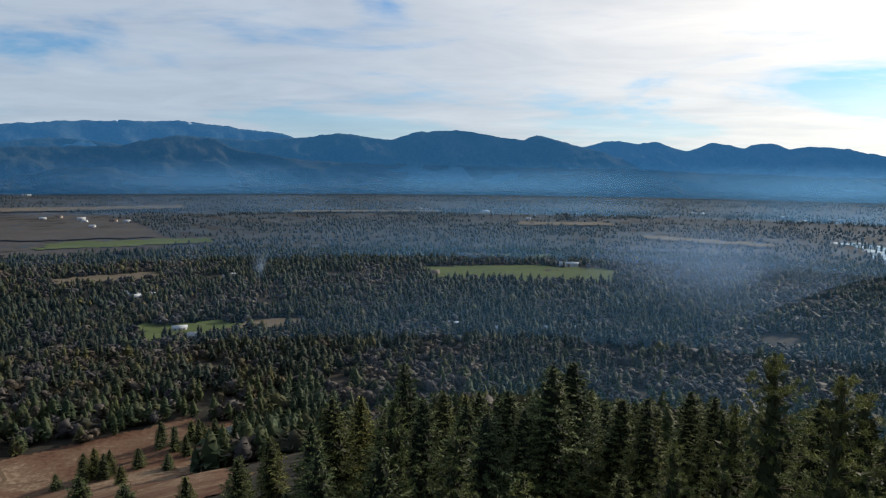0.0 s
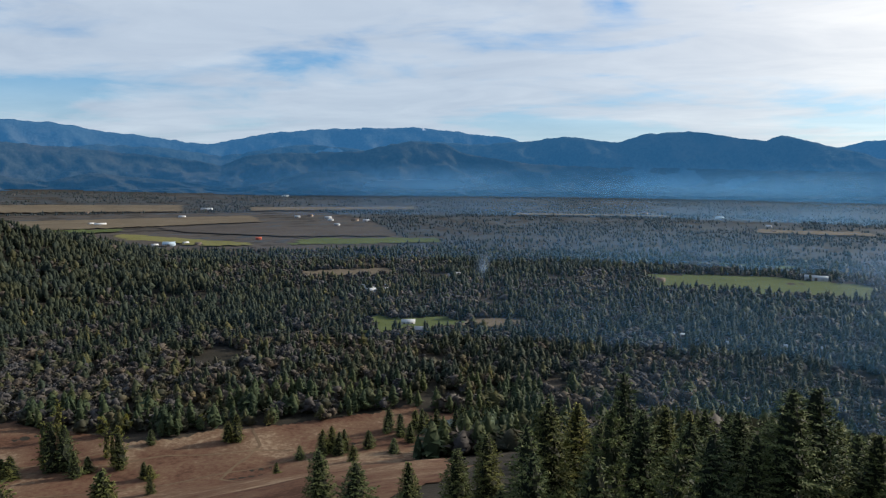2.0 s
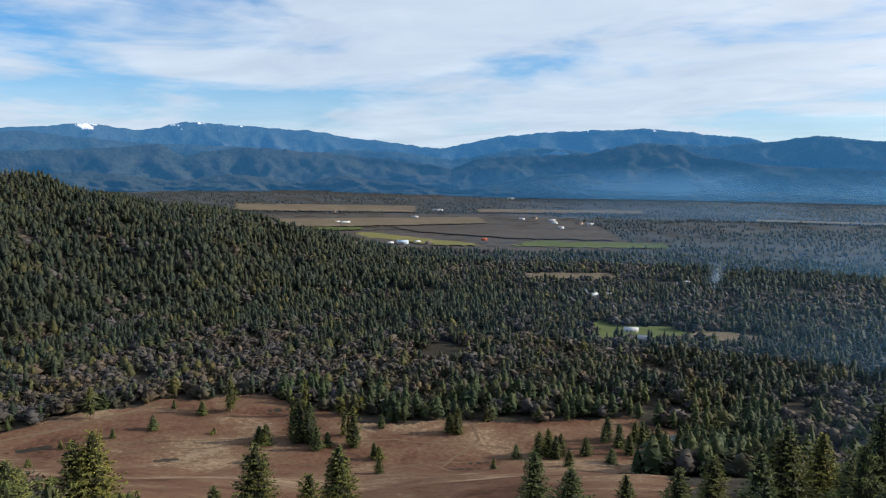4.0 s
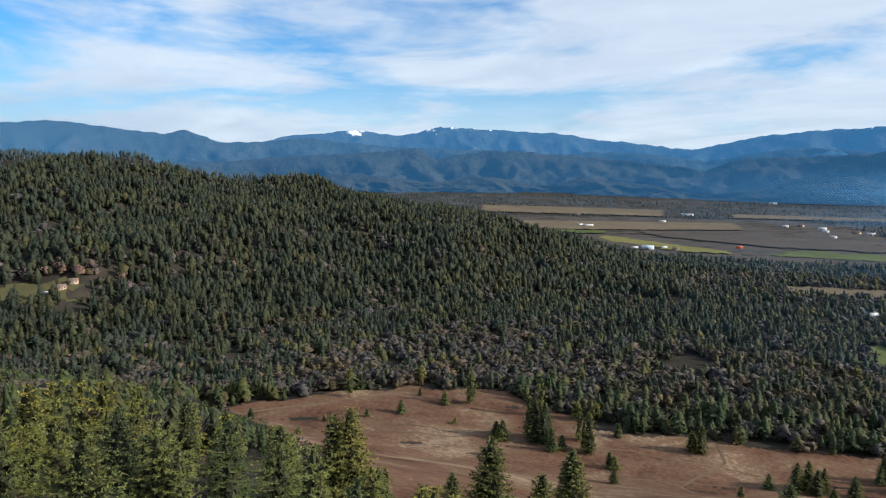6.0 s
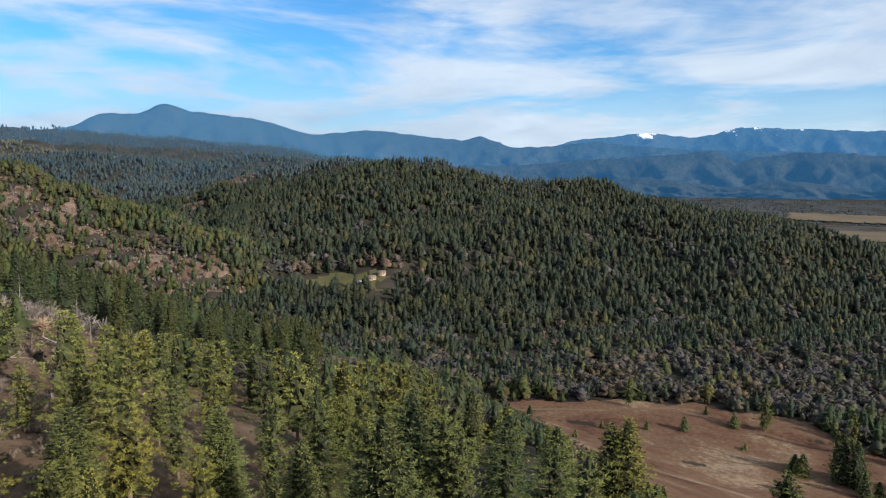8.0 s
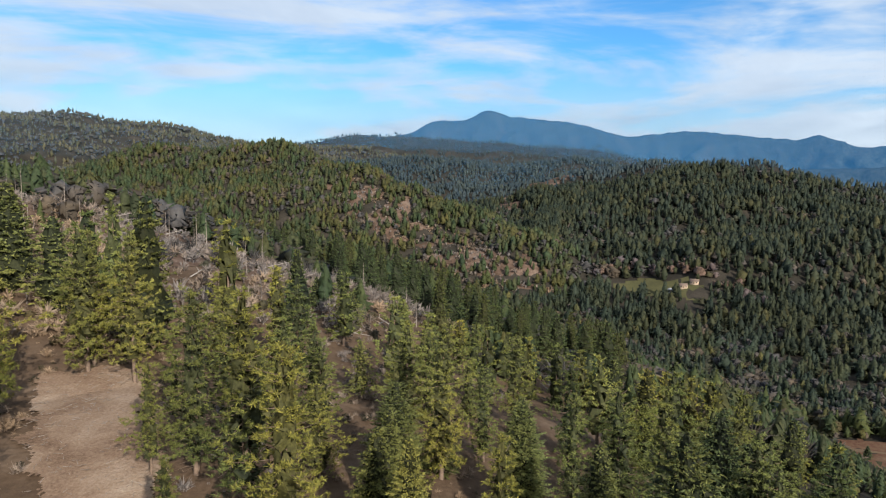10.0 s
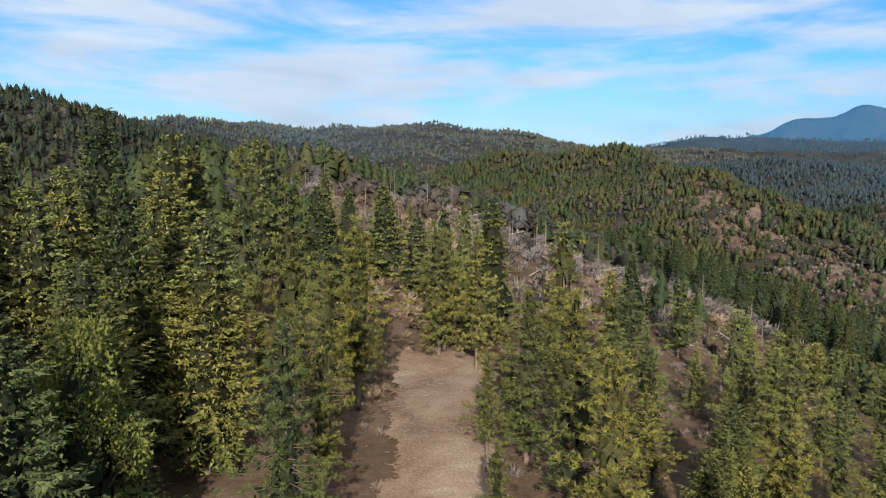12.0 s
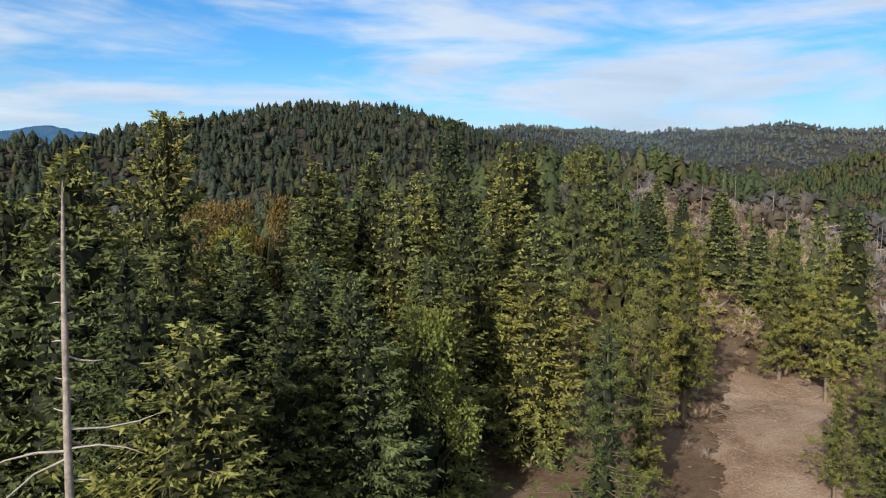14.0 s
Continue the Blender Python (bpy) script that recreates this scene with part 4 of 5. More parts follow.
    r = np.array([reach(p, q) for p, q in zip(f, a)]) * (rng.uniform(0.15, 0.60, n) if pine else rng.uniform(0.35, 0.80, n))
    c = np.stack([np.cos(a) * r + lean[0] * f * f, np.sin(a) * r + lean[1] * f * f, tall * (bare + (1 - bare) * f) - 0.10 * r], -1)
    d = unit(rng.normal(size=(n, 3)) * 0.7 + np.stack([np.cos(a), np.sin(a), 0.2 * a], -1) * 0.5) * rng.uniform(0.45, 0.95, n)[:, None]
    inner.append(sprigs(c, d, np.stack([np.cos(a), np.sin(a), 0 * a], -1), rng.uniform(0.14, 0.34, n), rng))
    # dead branches on the lower stem
    for _ in range((34 if pine else 12) if dense else 5):
        a, z = rng.uniform(0, 6.28), tall * rng.uniform(0.05, 0.55 if pine else 0.2)
        out = np.array([np.cos(a), np.sin(a), rng.uniform(-0.45, 0.15)])
        m = np.array([0, 0, z]) + out * rng.uniform(0.9, 2.4)
        woods += [limb(np.array([0, 0, z]), m, 0.045, 0.028), limb(m, m + out * rng.uniform(0.4, 1.3) + rng.normal(size=3) * 0.35, 0.028, 0.01)]
    leaves = np.concatenate(foliage_tris)
    crown = np.concatenate([leaves] + inner).reshape(-1, 3)
    return (crown, np.arange(len(crown)).reshape(-1, 3), len(leaves)), join(woods)


def broad_parts(rng, dense):
    """Crown and wood of a round-headed evergreen 12 m high: leafy clumps on limbs."""
    sprays, woods = [], [tube([np.array([0, 0, 0]), np.array([0.2, 0.1, 3.0]), np.array([0.1, -0.1, 8.0])], [0.26, 0.2, 0.06], 6)]
    for _ in range(40 if dense else 26):
        a, z = rng.uniform(0, 6.28), rng.uniform(0.12, 1.0)
        q = 3.3 * math.sin(math.pi * (0.16 + 0.74 * z)) ** 0.7 * rng.uniform(0.35, 1.0)
        c = np.array([np.cos(a) * q, np.sin(a) * q, 1.0 + 10.4 * z])
        woods.append(limb(np.array([0.1, 0, max(1.5, c[2] - 3)]), c, 0.07, 0.02))
        size = rng.uniform(0.8, 1.35)
        for _ in range(200 if dense else 70):
            d = rng.normal(size=3) + np.array([0, 0, 0.3])
            d = d / np.linalg.norm(d)
            s = rng.uniform(0.09, 0.17) * (1 if dense else 1.6)
            e = d + rng.normal(size=3) * 0.5
            side = np.cross(e, d + rng.normal(size=3) * 0.5)
            side = side / (np.linalg.norm(side) + 1e-6) * s * 0.6
            p = c + d * size * rng.uniform(0.5, 0.95)
            sprays.append([p - side, p + side, p + e / np.linalg.norm(e) * s * 1.5])
    core = []
    for i in range(5):
        for s in range(8):
            ring = [(math.sin(math.pi * (0.12 + 0.17 * q)) * 1.6 * rng.uniform(0.6, 1.1), 1.6 + 1.75 * q) for q in (i, i + 1)]
            a0, a1 = 6.283 * s / 8, 6.283 * (s + 1) / 8
            p = [np.array([np.cos(a) * r, np.sin(a) * r, z]) for r, z in ring for a in (a0, a1)]
            core += [[p[0], p[1], p[2]], [p[1], p[3], p[2]]]
    crown = np.array(sprays + core).reshape(-1, 3)
    return (crown, np.arange(len(crown)).reshape(-1, 3), len(sprays)), join(woods)


def bare_parts(rng, dense):
    """Twigs and wood of a leafless tree 10 m high."""
    twigs, woods = [], [tube([np.array([0, 0, 0]), np.array([0.2, 0.1, 2.5]), np.array([0.1, -0.1, 6.0])], [0.2, 0.16, 0.06], 5)]
    for _ in range(16 if dense else 10):
        d = rng.normal(size=3)
        d[2] = abs(d[2]) + 0.15
        d = d / np.linalg.norm(d)
        start = np.array([0.1, 0, rng.uniform(1.8, 5.0)])
        mid = start + d * np.array([2.4, 2.4, 3.0]) * rng.uniform(0.6, 1.0)
        woods.append(limb(start, mid, 0.08, 0.03))
        for _ in range(16 if dense else 8):
            e = rng.normal(size=3) + d * 1.2
            e = e / np.linalg.norm(e)
            p = start + (mid - start) * rng.uniform(0.4, 1.0)
            twigs.append(limb(p, p + e * rng.uniform(0.7, 1.9), 0.022 if dense else 0.05, 0.012))
    return join(twigs), join(woods)


def snag_parts(rng):
    """A dead, bleached trunk 20 m high with a few broken branches."""
    woods = [tube([np.array([0.05 * math.sin(5 * s), 0.04 * math.cos(4 * s), 20 * s]) for s in np.linspace(0, 1, 10)], [0.26 * (1 - s) + 0.03 for s in np.linspace(0, 1, 10)], 8)]
    arms = []
    for z in (4.6, 5.2, 5.3, 6.6, 7.4, 9.0, 10.2, 12.4, 13.0, 15.2):
        a, L = rng.uniform(0, 6.28), rng.uniform(0.25, 0.7) if z > 7 else rng.uniform(1.4, 3.2)
        s = np.array([0, 0, z])
        m = s + np.array([np.cos(a) * L * 0.6, np.sin(a) * L * 0.6, rng.uniform(-0.3, 0.15)])
        arms += [limb(s, m, 0.06, 0.04), limb(m, m + np.array([np.cos(a + .3) * L * 0.5, np.sin(a + .3) * L * 0.5, rng.uniform(-0.3, 0.3)]), 0.04, 0.012)]
    return join(arms), join(woods)


NEAR = {}
LABELS = {
    "fir": ("fir_tree", 28.0, FIR, BARK, "crown", "tall dark green fir with pointed crown", "fir tree"),
    "pine": ("pine_tree", 28.0, PINE, BARK, "crown", "yellow-green pine with open tufted crown", "pine tree"),
    "madrone": ("madrone_tree", 12.0, MADRONE, BARK, "crown", "bright olive round-headed evergreen tree", "tree"),
    "rust": ("oak_tree", 12.0, RUST, BARK, "crown", "rusty brown round-headed oak", "oak tree"),
    "bare": ("bare_tree", 10.0, TWIG, GREY_BARK, "crown", "leafless grey tree with fine twigs", "tree"),
    "snag": ("dead_tree", 20.0, PALE_BARK, SNAG_WOOD, "branchwork", "bleached dead trunk with broken branches", "dead tree")}


def near_shapes(kind, dense):
    """Shared meshes of one kind of near tree."""
    if (kind, dense) not in NEAR:
        made = []
        for i in range(4 if kind in ("fir", "pine") else 3):
            rng = np.random.RandomState(700 + 31 * i + 7 * len(kind) + 3 * dense)
            if kind in ("fir", "pine"):
                crown, wood = conifer_parts(rng, int(dense), kind == "pine")
            elif kind in ("madrone", "rust"):
                crown, wood = broad_parts(rng, dense > 0)
            elif kind == "bare":
                crown, wood = bare_parts(rng, dense > 0)
            else:
                crown, wood = snag_parts(rng)
            _, _, leaf_mat, wood_mat, crown_name, _, _ = LABELS[kind]
            meshes = []
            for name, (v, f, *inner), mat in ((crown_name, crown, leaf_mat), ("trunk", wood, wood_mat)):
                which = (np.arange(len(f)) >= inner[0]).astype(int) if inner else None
                ob = mesh_object(name, v, f, [mat, PINE_INNER_SHADE if kind == "pine" else INNER_SHADE] if inner else [mat], which=which)
                meshes.append(ob.data)
                bpy.data.objects.remove(ob)
            made.append(meshes)
        NEAR[(kind, dense)] = made
    return NEAR[(kind, dense)]


def tree(kind, x, y, z, height, rng, dense, wide=1.0, lean=(0, 0)):
    name, full, _, _, crown_name, label, category = LABELS[kind]
    made = near_shapes(kind, dense)
    crown, trunk = made[rng.randint(len(made))]
    root = new(name)
    s = height / full
    w = s ** 0.72 * wide * rng.uniform(0.85, 1.15)
    root.matrix_basis = Matrix.LocRotScale((x, y, z - 0.2), Euler((rng.uniform(-.03, .03) + lean[0], rng.uniform(-.03, .03) + lean[1], rng.uniform(0, 6.28))), (w, w, s))
    for part_name, mesh in ((crown_name, crown), ("trunk", trunk)):
        part = new(part_name, mesh)
        part.parent = root
    tagged(root, label, category, group=f"{category}s on the ridge")
    return root


# trees that stand out: azimuth, distance, height of the tip
MARKED = {
    "fir": [
        (177.5, 78, 157.2), (155, 110, 159.6), (166, 78, 152.1), (161.4, 92, 153.9), (184.6, 62, 152.6), (153.2, 88, 150.4),
        (157.6, 98, 151.3), (182.7, 68, 149.5), (176.6, 55, 145.6), (180.5, 60, 145), (166.3, 62, 143.2), (156.1, 72, 142.7),
        (148.2, 82, 146.7), (151, 104, 150.7), (162.1, 58, 142.9), (173.2, 72, 144.7), (150.4, 132, 157.5), (144, 155, 157.7),
        (149, 142, 155.9), (134.1, 150, 148.5), (164.3, 88, 151), (159.4, 84, 149.1), (186.7, 66, 149.1), (171.7, 64, 143.8),
        (178.9, 50, 143.1), (168.6, 56, 141), (175, 46, 141.4), (134, 150, 147.6), (106.4, 76, 127.6), (137, 160, 147.4),
        (138.7, 170, 151.1), (131.4, 140, 142.8), (119.1, 170, 132.6), (110.1, 150, 125.6), (148.8, 150, 156.5),
        (143.9, 170, 158.4), (107.3, 72, 126), (96.1, 76, 126.1), (102.6, 84, 121.9), (80.8, 84, 124.2), (72.6, 100, 115.6),
        (111, 180, 122.6), (112.8, 160, 123.2), (95.8, 76, 125.3), (68.5, 106, 112.2), (64.1, 112, 111.3), (62.8, 112, 112.4),
        (51.3, 106, 109.6), (73, 122, 106.9), (60.4, 95, 109.2), (65.9, 100, 108.1), (46.8, 100, 106.6), (44.5, 112, 105.4),
        (54.4, 118, 98.3), (78.3, 88, 119.4), (44.1, 112, 105.9), (28, 122, 101), (25, 112, 102.6), (20.5, 112, 102.5),
        (16.6, 100, 109.7), (2.8, 102, 121.5), (-8.8, 96, 123.6), (-10.7, 102, 122.2), (6.6, 112, 113.2), (8.9, 102, 116.6),
        (10.3, 86, 118.7), (-5.6, 106, 116.2), (-3.3, 112, 114.1), (0, 116, 112.7), (-1.9, 98, 116.5), (-16.9, 96, 120),
        (-14.7, 102, 117.3), (-6.6, 92, 118.4), (1.6, 92, 119.6), (-21.9, 112, 116.1), (-20.2, 118, 114.8), (-28.8, 100, 121.6),
        (4.7, 95, 116.3), (13.9, 112, 107.4), (3.8, 120, 111.4), (-7.9, 112, 113.6), (-3.8, 88, 118.9), (-12, 112, 115),],
    "pine": [
        (144.8, 122, 155.4), (141.5, 86, 151), (136.6, 96, 145), (139.2, 70, 142), (142.2, 60, 138.7), (129.6, 113, 142.4),
        (129.2, 116, 141.7), (126.5, 108, 142.3), (122.3, 78, 138.2), (112.6, 86, 130.3), (103.5, 96, 129), (119.6, 100, 134.9),
        (136.2, 94, 143.4), (115.4, 92, 131.8), (117.7, 84, 129.8), (123.7, 90, 129), (112.8, 92, 131.6), (105.5, 96, 129.9),
        (84.6, 74, 129), (88, 84, 125.1), (77.5, 82, 123), (117.2, 88, 129.9), (109.2, 105, 125.5), (92.1, 100, 123.9),
        (100.4, 100, 123.3), (102.6, 82, 132.6), (91.9, 82, 125.3), (77.4, 86, 120.4), (99.1, 90, 125.6), (88.3, 95, 120.8),
        (80.7, 105, 116.8), (76.1, 80, 119.8), (81.4, 92, 121.7), (79.6, 112, 116.5), (60, 125, 96.4), (-26.2, 78, 131.9),
        (-30.5, 66, 133.5), (4.2, 82, 122.6), (-1, 74, 122.8), (-22.9, 80, 125.1), (-18.7, 70, 124.4), (-31.9, 74, 130.2),],
    "madrone": [
        (156.6, 66, 138.6), (185.9, 78, 143.6), (171.3, 92, 144)],
    "rust": [
        (169.1, 98, 147.0), (173.7, 100, 146.4), (172.1, 106, 146.6),],
}
rng = np.random.RandomState(11)
planted = []
for kind, rows in MARKED.items():
    for az, d, top in rows:
        x, y = polar(az, d)
        z = float(land(np.array([x]), np.array([y]))[0][0])
        height = min(max(top - z, 7.0), 50.0)
        tree(kind, x, y, z, height, rng, (d < 125) + (d < 80), 0.9 if kind == "madrone" else 0.72 if kind == "rust" else 1.12)
        planted.append((x, y))

# pines along the edge of the clearing
for az, d, height in ((124.6, 56, 14), (125.6, 78, 13)):
    x, y = polar(az, d)
    tree("pine", x, y, float(land(np.array([x]), np.array([y]))[0][0]), height, rng, 1 + (d < 60))
    planted.append((x, y))

# the rest of the near wood, below the line of sight to the valley
for tries in range(1900):
    az, d = rng.uniform(-42, 197), math.sqrt(rng.uniform(36 ** 2, 152 ** 2))
    x, y = polar(az, d)
    if min((px - x) ** 2 + (py - y) ** 2 for px, py in planted) < ((10.0 if 134 < az else 6.8) + 0.014 * d) ** 2:
        continue
    if any(in_outline(np.array([x]), np.array([y]), o, s, r)[0] for o, s, r in PATCHES[:2]):
        continue
    z = float(land(np.array([x]), np.array([y]))[0][0])
    if 127 < az < 138.5 and d < 78:
        continue
    u = rng.uniform()
    ridge_top = in_outline(np.array([x]), np.array([y]), RIDGE_TOP, 9, 8)[0]
    if ridge_top:
        kind = "pine" if u < 0.25 else "fir" if u < 0.32 else "bare" if u < 0.75 else "snag" if u < 0.85 else ""
    elif 134 < az or az < 14:
        kind = "fir" if u < 0.72 else "pine" if u < 0.82 else "fir" if u < 0.96 else "bare"
    else:
        kind = "pine" if u < 0.66 else "fir" if u < 0.86 else "madrone" if u < 0.90 else "bare"
    if not kind:
        continue
    height = {"fir": 22, "pine": 20, "madrone": 11, "rust": 10, "bare": 8, "snag": 9}[kind] * (rng.uniform(0.5, 0.95) if az > 134 else rng.uniform(0.55, 1.15))
    height = min(height, H + d * math.tan(radians(np.interp(az, CAP_AZ, CAP_EL))) - z)
    if height < 5:
        continue
    tree(kind, x, y, z, height, rng, (d < 112 and height > 9) + (d < 56 and height > 12), (1.25 if kind == "pine" else 1.0) if height > 12 else 1.25)
    planted.append((x, y))

# tall firs just over the edge of the ridge: their tips stay below azimuth, degrees
EDGE_AZ, EDGE_EL = (88, 90, 96, 101, 106, 109.5, 115.6, 119, 122), (-12.5, -11.5, -10, -8.3, -6.3, -5.2, -3.8, -4.6, -6)
edge = []
for tries in range(900):
    az, d = rng.uniform(88, 121), math.sqrt(rng.uniform(170 ** 2, 350 ** 2))
    x, y = polar(az, d)
    z = float(land(np.array([x]), np.array([y]))[0][0])
    if not 45 < z < 112 or min((px - x) ** 2 + (py - y) ** 2 for px, py in planted) < 10.5 ** 2:
        continue
    height = min(rng.uniform(17, 32), H + d * math.tan(radians(np.interp(az, EDGE_AZ, EDGE_EL))) - z + 2 - 11 * rng.uniform(0, 1) ** 1.5)
    if height > 12:
        edge.append((x, y, z, height))
        planted.append((x, y))


def grove(name, kind, rows, leaf_mat, wood_mat, label):
    """Trees of one kind with full boughs, joined into one object for the crowns and one part for the stems."""
    shapes = near_shapes(kind, 0)
    root = None
    for i, (part_name, mat) in enumerate(((name, leaf_mat), ("trunk", wood_mat))):
        parts, which = [], []
        for j, (x, y, z, height) in enumerate(rows):
            me = shapes[j % len(shapes)][i]
            v = np.empty(len(me.vertices) * 3, np.float32)
            me.vertices.foreach_get("co", v)
            f = np.empty(len(me.loops), np.int32)
            me.loops.foreach_get("vertex_index", f)
            m = np.empty(len(me.polygons), np.int32)
            me.polygons.foreach_get("material_index", m)
            which.append(m)
            v = v.reshape(-1, 3)
            q, turn = height / LABELS[kind][1], 2.4 * j
            w = q ** 0.72 * 0.9
            c, t = math.cos(turn) * w, math.sin(turn) * w
            parts.append((np.stack([v[:, 0] * c - v[:, 1] * t + x, v[:, 0] * t + v[:, 1] * c + y, v[:, 2] * q + z - 0.2], -1), f.reshape(-1, 3 if i == 0 else 4)))
        v, f = join(parts)
        ob = mesh_object(part_name, v, f, [mat, INNER_SHADE] if i == 0 else [mat], root, which=np.concatenate(which))
        root = root or tagged(ob, label, "forest", kind="stuff")


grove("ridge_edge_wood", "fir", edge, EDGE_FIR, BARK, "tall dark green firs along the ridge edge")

# unseen trees below the camera and behind it, added to shade the near wood
shade_trees = []
for tries in range(420):
    az, d = rng.uniform(-163, 197), math.sqrt(rng.uniform(9 ** 2, 118 ** 2))
    if d > 35 and az > -42:
        continue
    x, y = polar(az, d)
    if min((px - x) ** 2 + (py - y) ** 2 for px, py in planted) < 5.5 ** 2:
        continue
    z = float(land(np.array([x]), np.array([y]))[0][0])
    height = min(25 * rng.uniform(0.8, 1.2), H - max(d, 26) * 0.53 - z if az > -45 else 30)
    if height > 8:
        shade_trees.append((x, y, z, height))
        planted.append((x, y))
ux, uy, uz, uh = np.array(shade_trees).T
stand("ridge_wood", "fir", ux, uy, uz, uh, FIR_MID, 0, 99, "unseen conifers below and behind the camera, added for their shade", "forest", 1.1)


# ---- the tall dead tree close by ----
def tall_snag():
    """A bleached trunk with stubs and a few long broken branches, each a part."""
    foot, tip = Vector((*polar(184.6, 41), 112.0)), Vector((*polar(183.56, 38), 149.75))
    root = new("dead_tree")
    root.matrix_basis = Matrix.LocRotScale(foot, (tip - foot).to_track_quat("Z", "Y"), None)
    r = np.random.RandomState(5)
    tall = (tip - foot).length
    steps = np.linspace(0, 1, 26)
    v, f = tube([np.array([0.10 * math.sin(6 * s) + r.uniform(-.015, .015), 0.08 * math.cos(5 * s), tall * s]) for s in steps], [0.30 * (1 - s) ** 0.55 + 0.012 + r.uniform(0, .02) for s in steps], 9)
    mesh_object("trunk", v, f, [SNAG_WOOD], root, True)
    # share of the height, length, turn (0: to the camera's right), rise
    right = Vector((-math.cos(radians(184)), -math.sin(radians(184)), 0))
    base_turn = math.atan2(-right.y, -right.x)
    inv = root.matrix_basis.to_3x3().inverted()
    for share, L, turn, rise in ((0.775, 1.7, 20, -0.35), (0.675, 4.4, 5, -0.02), (0.648, 3.6, -20, -0.04), (0.645, 3.6, 175, -0.02), (0.66, 1.6, 40, -0.7), (0.635, 3.8, 190, -0.42), (0.60, 1.1, 10, 0.0),
                                 (0.70, 0.7, 160, 0.2), (0.72, 0.5, 10, 0.0), (0.745, 0.5, 200, 0.2), (0.76, 0.45, 5, -0.1), (0.795, 0.6, 170, 0.05), (0.81, 0.4, 0, 0.0), (0.83, 0.5, 20, 0.1), (0.845, 0.6, 185, 0.1), (0.865, 0.35, 90, 0.2),
                                 (0.88, 0.4, 150, 0.3), (0.90, 0.3, 20, 0.2), (0.92, 0.3, 200, 0.3), (0.94, 0.25, 40, 0.3), (0.96, 0.2, 170, 0.4)):
        a = base_turn + radians(turn)
        out = Vector((math.cos(a), math.sin(a), rise))
        out = np.array(inv @ out)
        s = np.array([0.10 * math.sin(6 * share), 0.08 * math.cos(5 * share), tall * share])
        bend = np.array(inv @ Vector((0, 0, r.uniform(-0.12, 0.12))))
        side = np.array([-out[1], out[0], 0]) * r.uniform(-0.12, 0.12)
        pts = [s, s + out * L * 0.4 + bend * L * 0.5, s + out * L * 0.75 + side * L, s + out * L + side * L * 2 - bend * L]
        w = 0.085 if L > 1 else 0.05
        v, f = join([limb(pts[0], pts[1], w, w * 0.8), limb(pts[1], pts[2], w * 0.8, w * 0.55), limb(pts[2], pts[3], w * 0.55, 0.008)])
        mesh_object("branch", v, f, [PALE_BARK], root)
    tagged(root, "tall bleached dead tree with broken branches", "dead tree")


tall_snag()

# ---- trees and shrubs scattered over the meadow: azimuth, distance, height, kind ----
MEADOW_TREES = [
    (58.5, 431, 8), (54.9, 448, 9), (52.8, 449, 24, "p"), (67.0, 376, 5), (47.0, 432, 24, "p"), (47.8, 393, 17), (46.6, 393, 20),
    (43.0, 378, 20), (41.0, 357, 8), (50.4, 389, 9), (50.1, 387, 7), (62.8, 466, 20, "p"), (61.4, 426, 6), (54.3, 412, 3), (45.2, 379, 9),
    (43.9, 394, 17, "p"), (64.9, 422, 5), (64.4, 420, 4), (61.9, 481, 12), (70.7, 432, 8), (55.0, 451, 9), (58.6, 433, 9),
    (52.8, 453, 20, "p"), (57.0, 467, 6), (48.0, 389, 26, "p"), (47.5, 388, 26), (46.8, 386, 24), (46.1, 375, 14), (43.0, 381, 22, "p"),
    (43.5, 379, 18, "p"), (41.4, 359, 9), (41.0, 332, 9), (34.4, 394, 16), (35.1, 396, 12), (26.9, 366, 15), (25.9, 365, 13),
    (27.7, 361, 11), (23.8, 368, 10), (21.8, 358, 8), (22.2, 398, 14), (19.4, 392, 15), (20.4, 376, 12), (31.4, 329, 6), (50.1, 388, 12),
    (50.7, 391, 10), (54.1, 414, 4), (44.2, 430, 14, "b"), (42.5, 426, 15, "b"), (39.0, 420, 11, "b"), (37.1, 423, 10, "b"),
    (40.8, 404, 9), (16.6, 392, 14), (15.2, 403, 13), (13.9, 410, 14), (18.2, 399, 12), (21.2, 387, 14), (26.3, 359, 13), (27.6, 363, 14),
    (23.9, 366, 11), (21.8, 354, 8), (22.4, 393, 10), (20.0, 399, 12), (19.1, 395, 12), (16.1, 398, 14), (29.5, 357, 8), (25.2, 341, 9),
    (17.4, 375, 13), (15.0, 379, 15), (18.5, 385, 10),
]
rng = np.random.RandomState(23)
for az, d, height, *kind in MEADOW_TREES:
    x, y = polar(az, d)
    z = float(land(np.array([x]), np.array([y]))[0][0])
    if kind and kind[0] == "b":
        tree("madrone", x, y, z, height * 0.8, rng, False, 1.15)
    else:
        tree("pine" if kind else "fir", x, y, z, height, rng, 0, 1.15 if height > 12 else 1.3)

# ---- worn tracks over the meadow ----
TRACK = earth("worn_earth", [(0.3, (0.070, 0.044, 0.030)), (0.7, (0.165, 0.124, 0.082))], 0.05, 0.6, 0.3, 2.0)


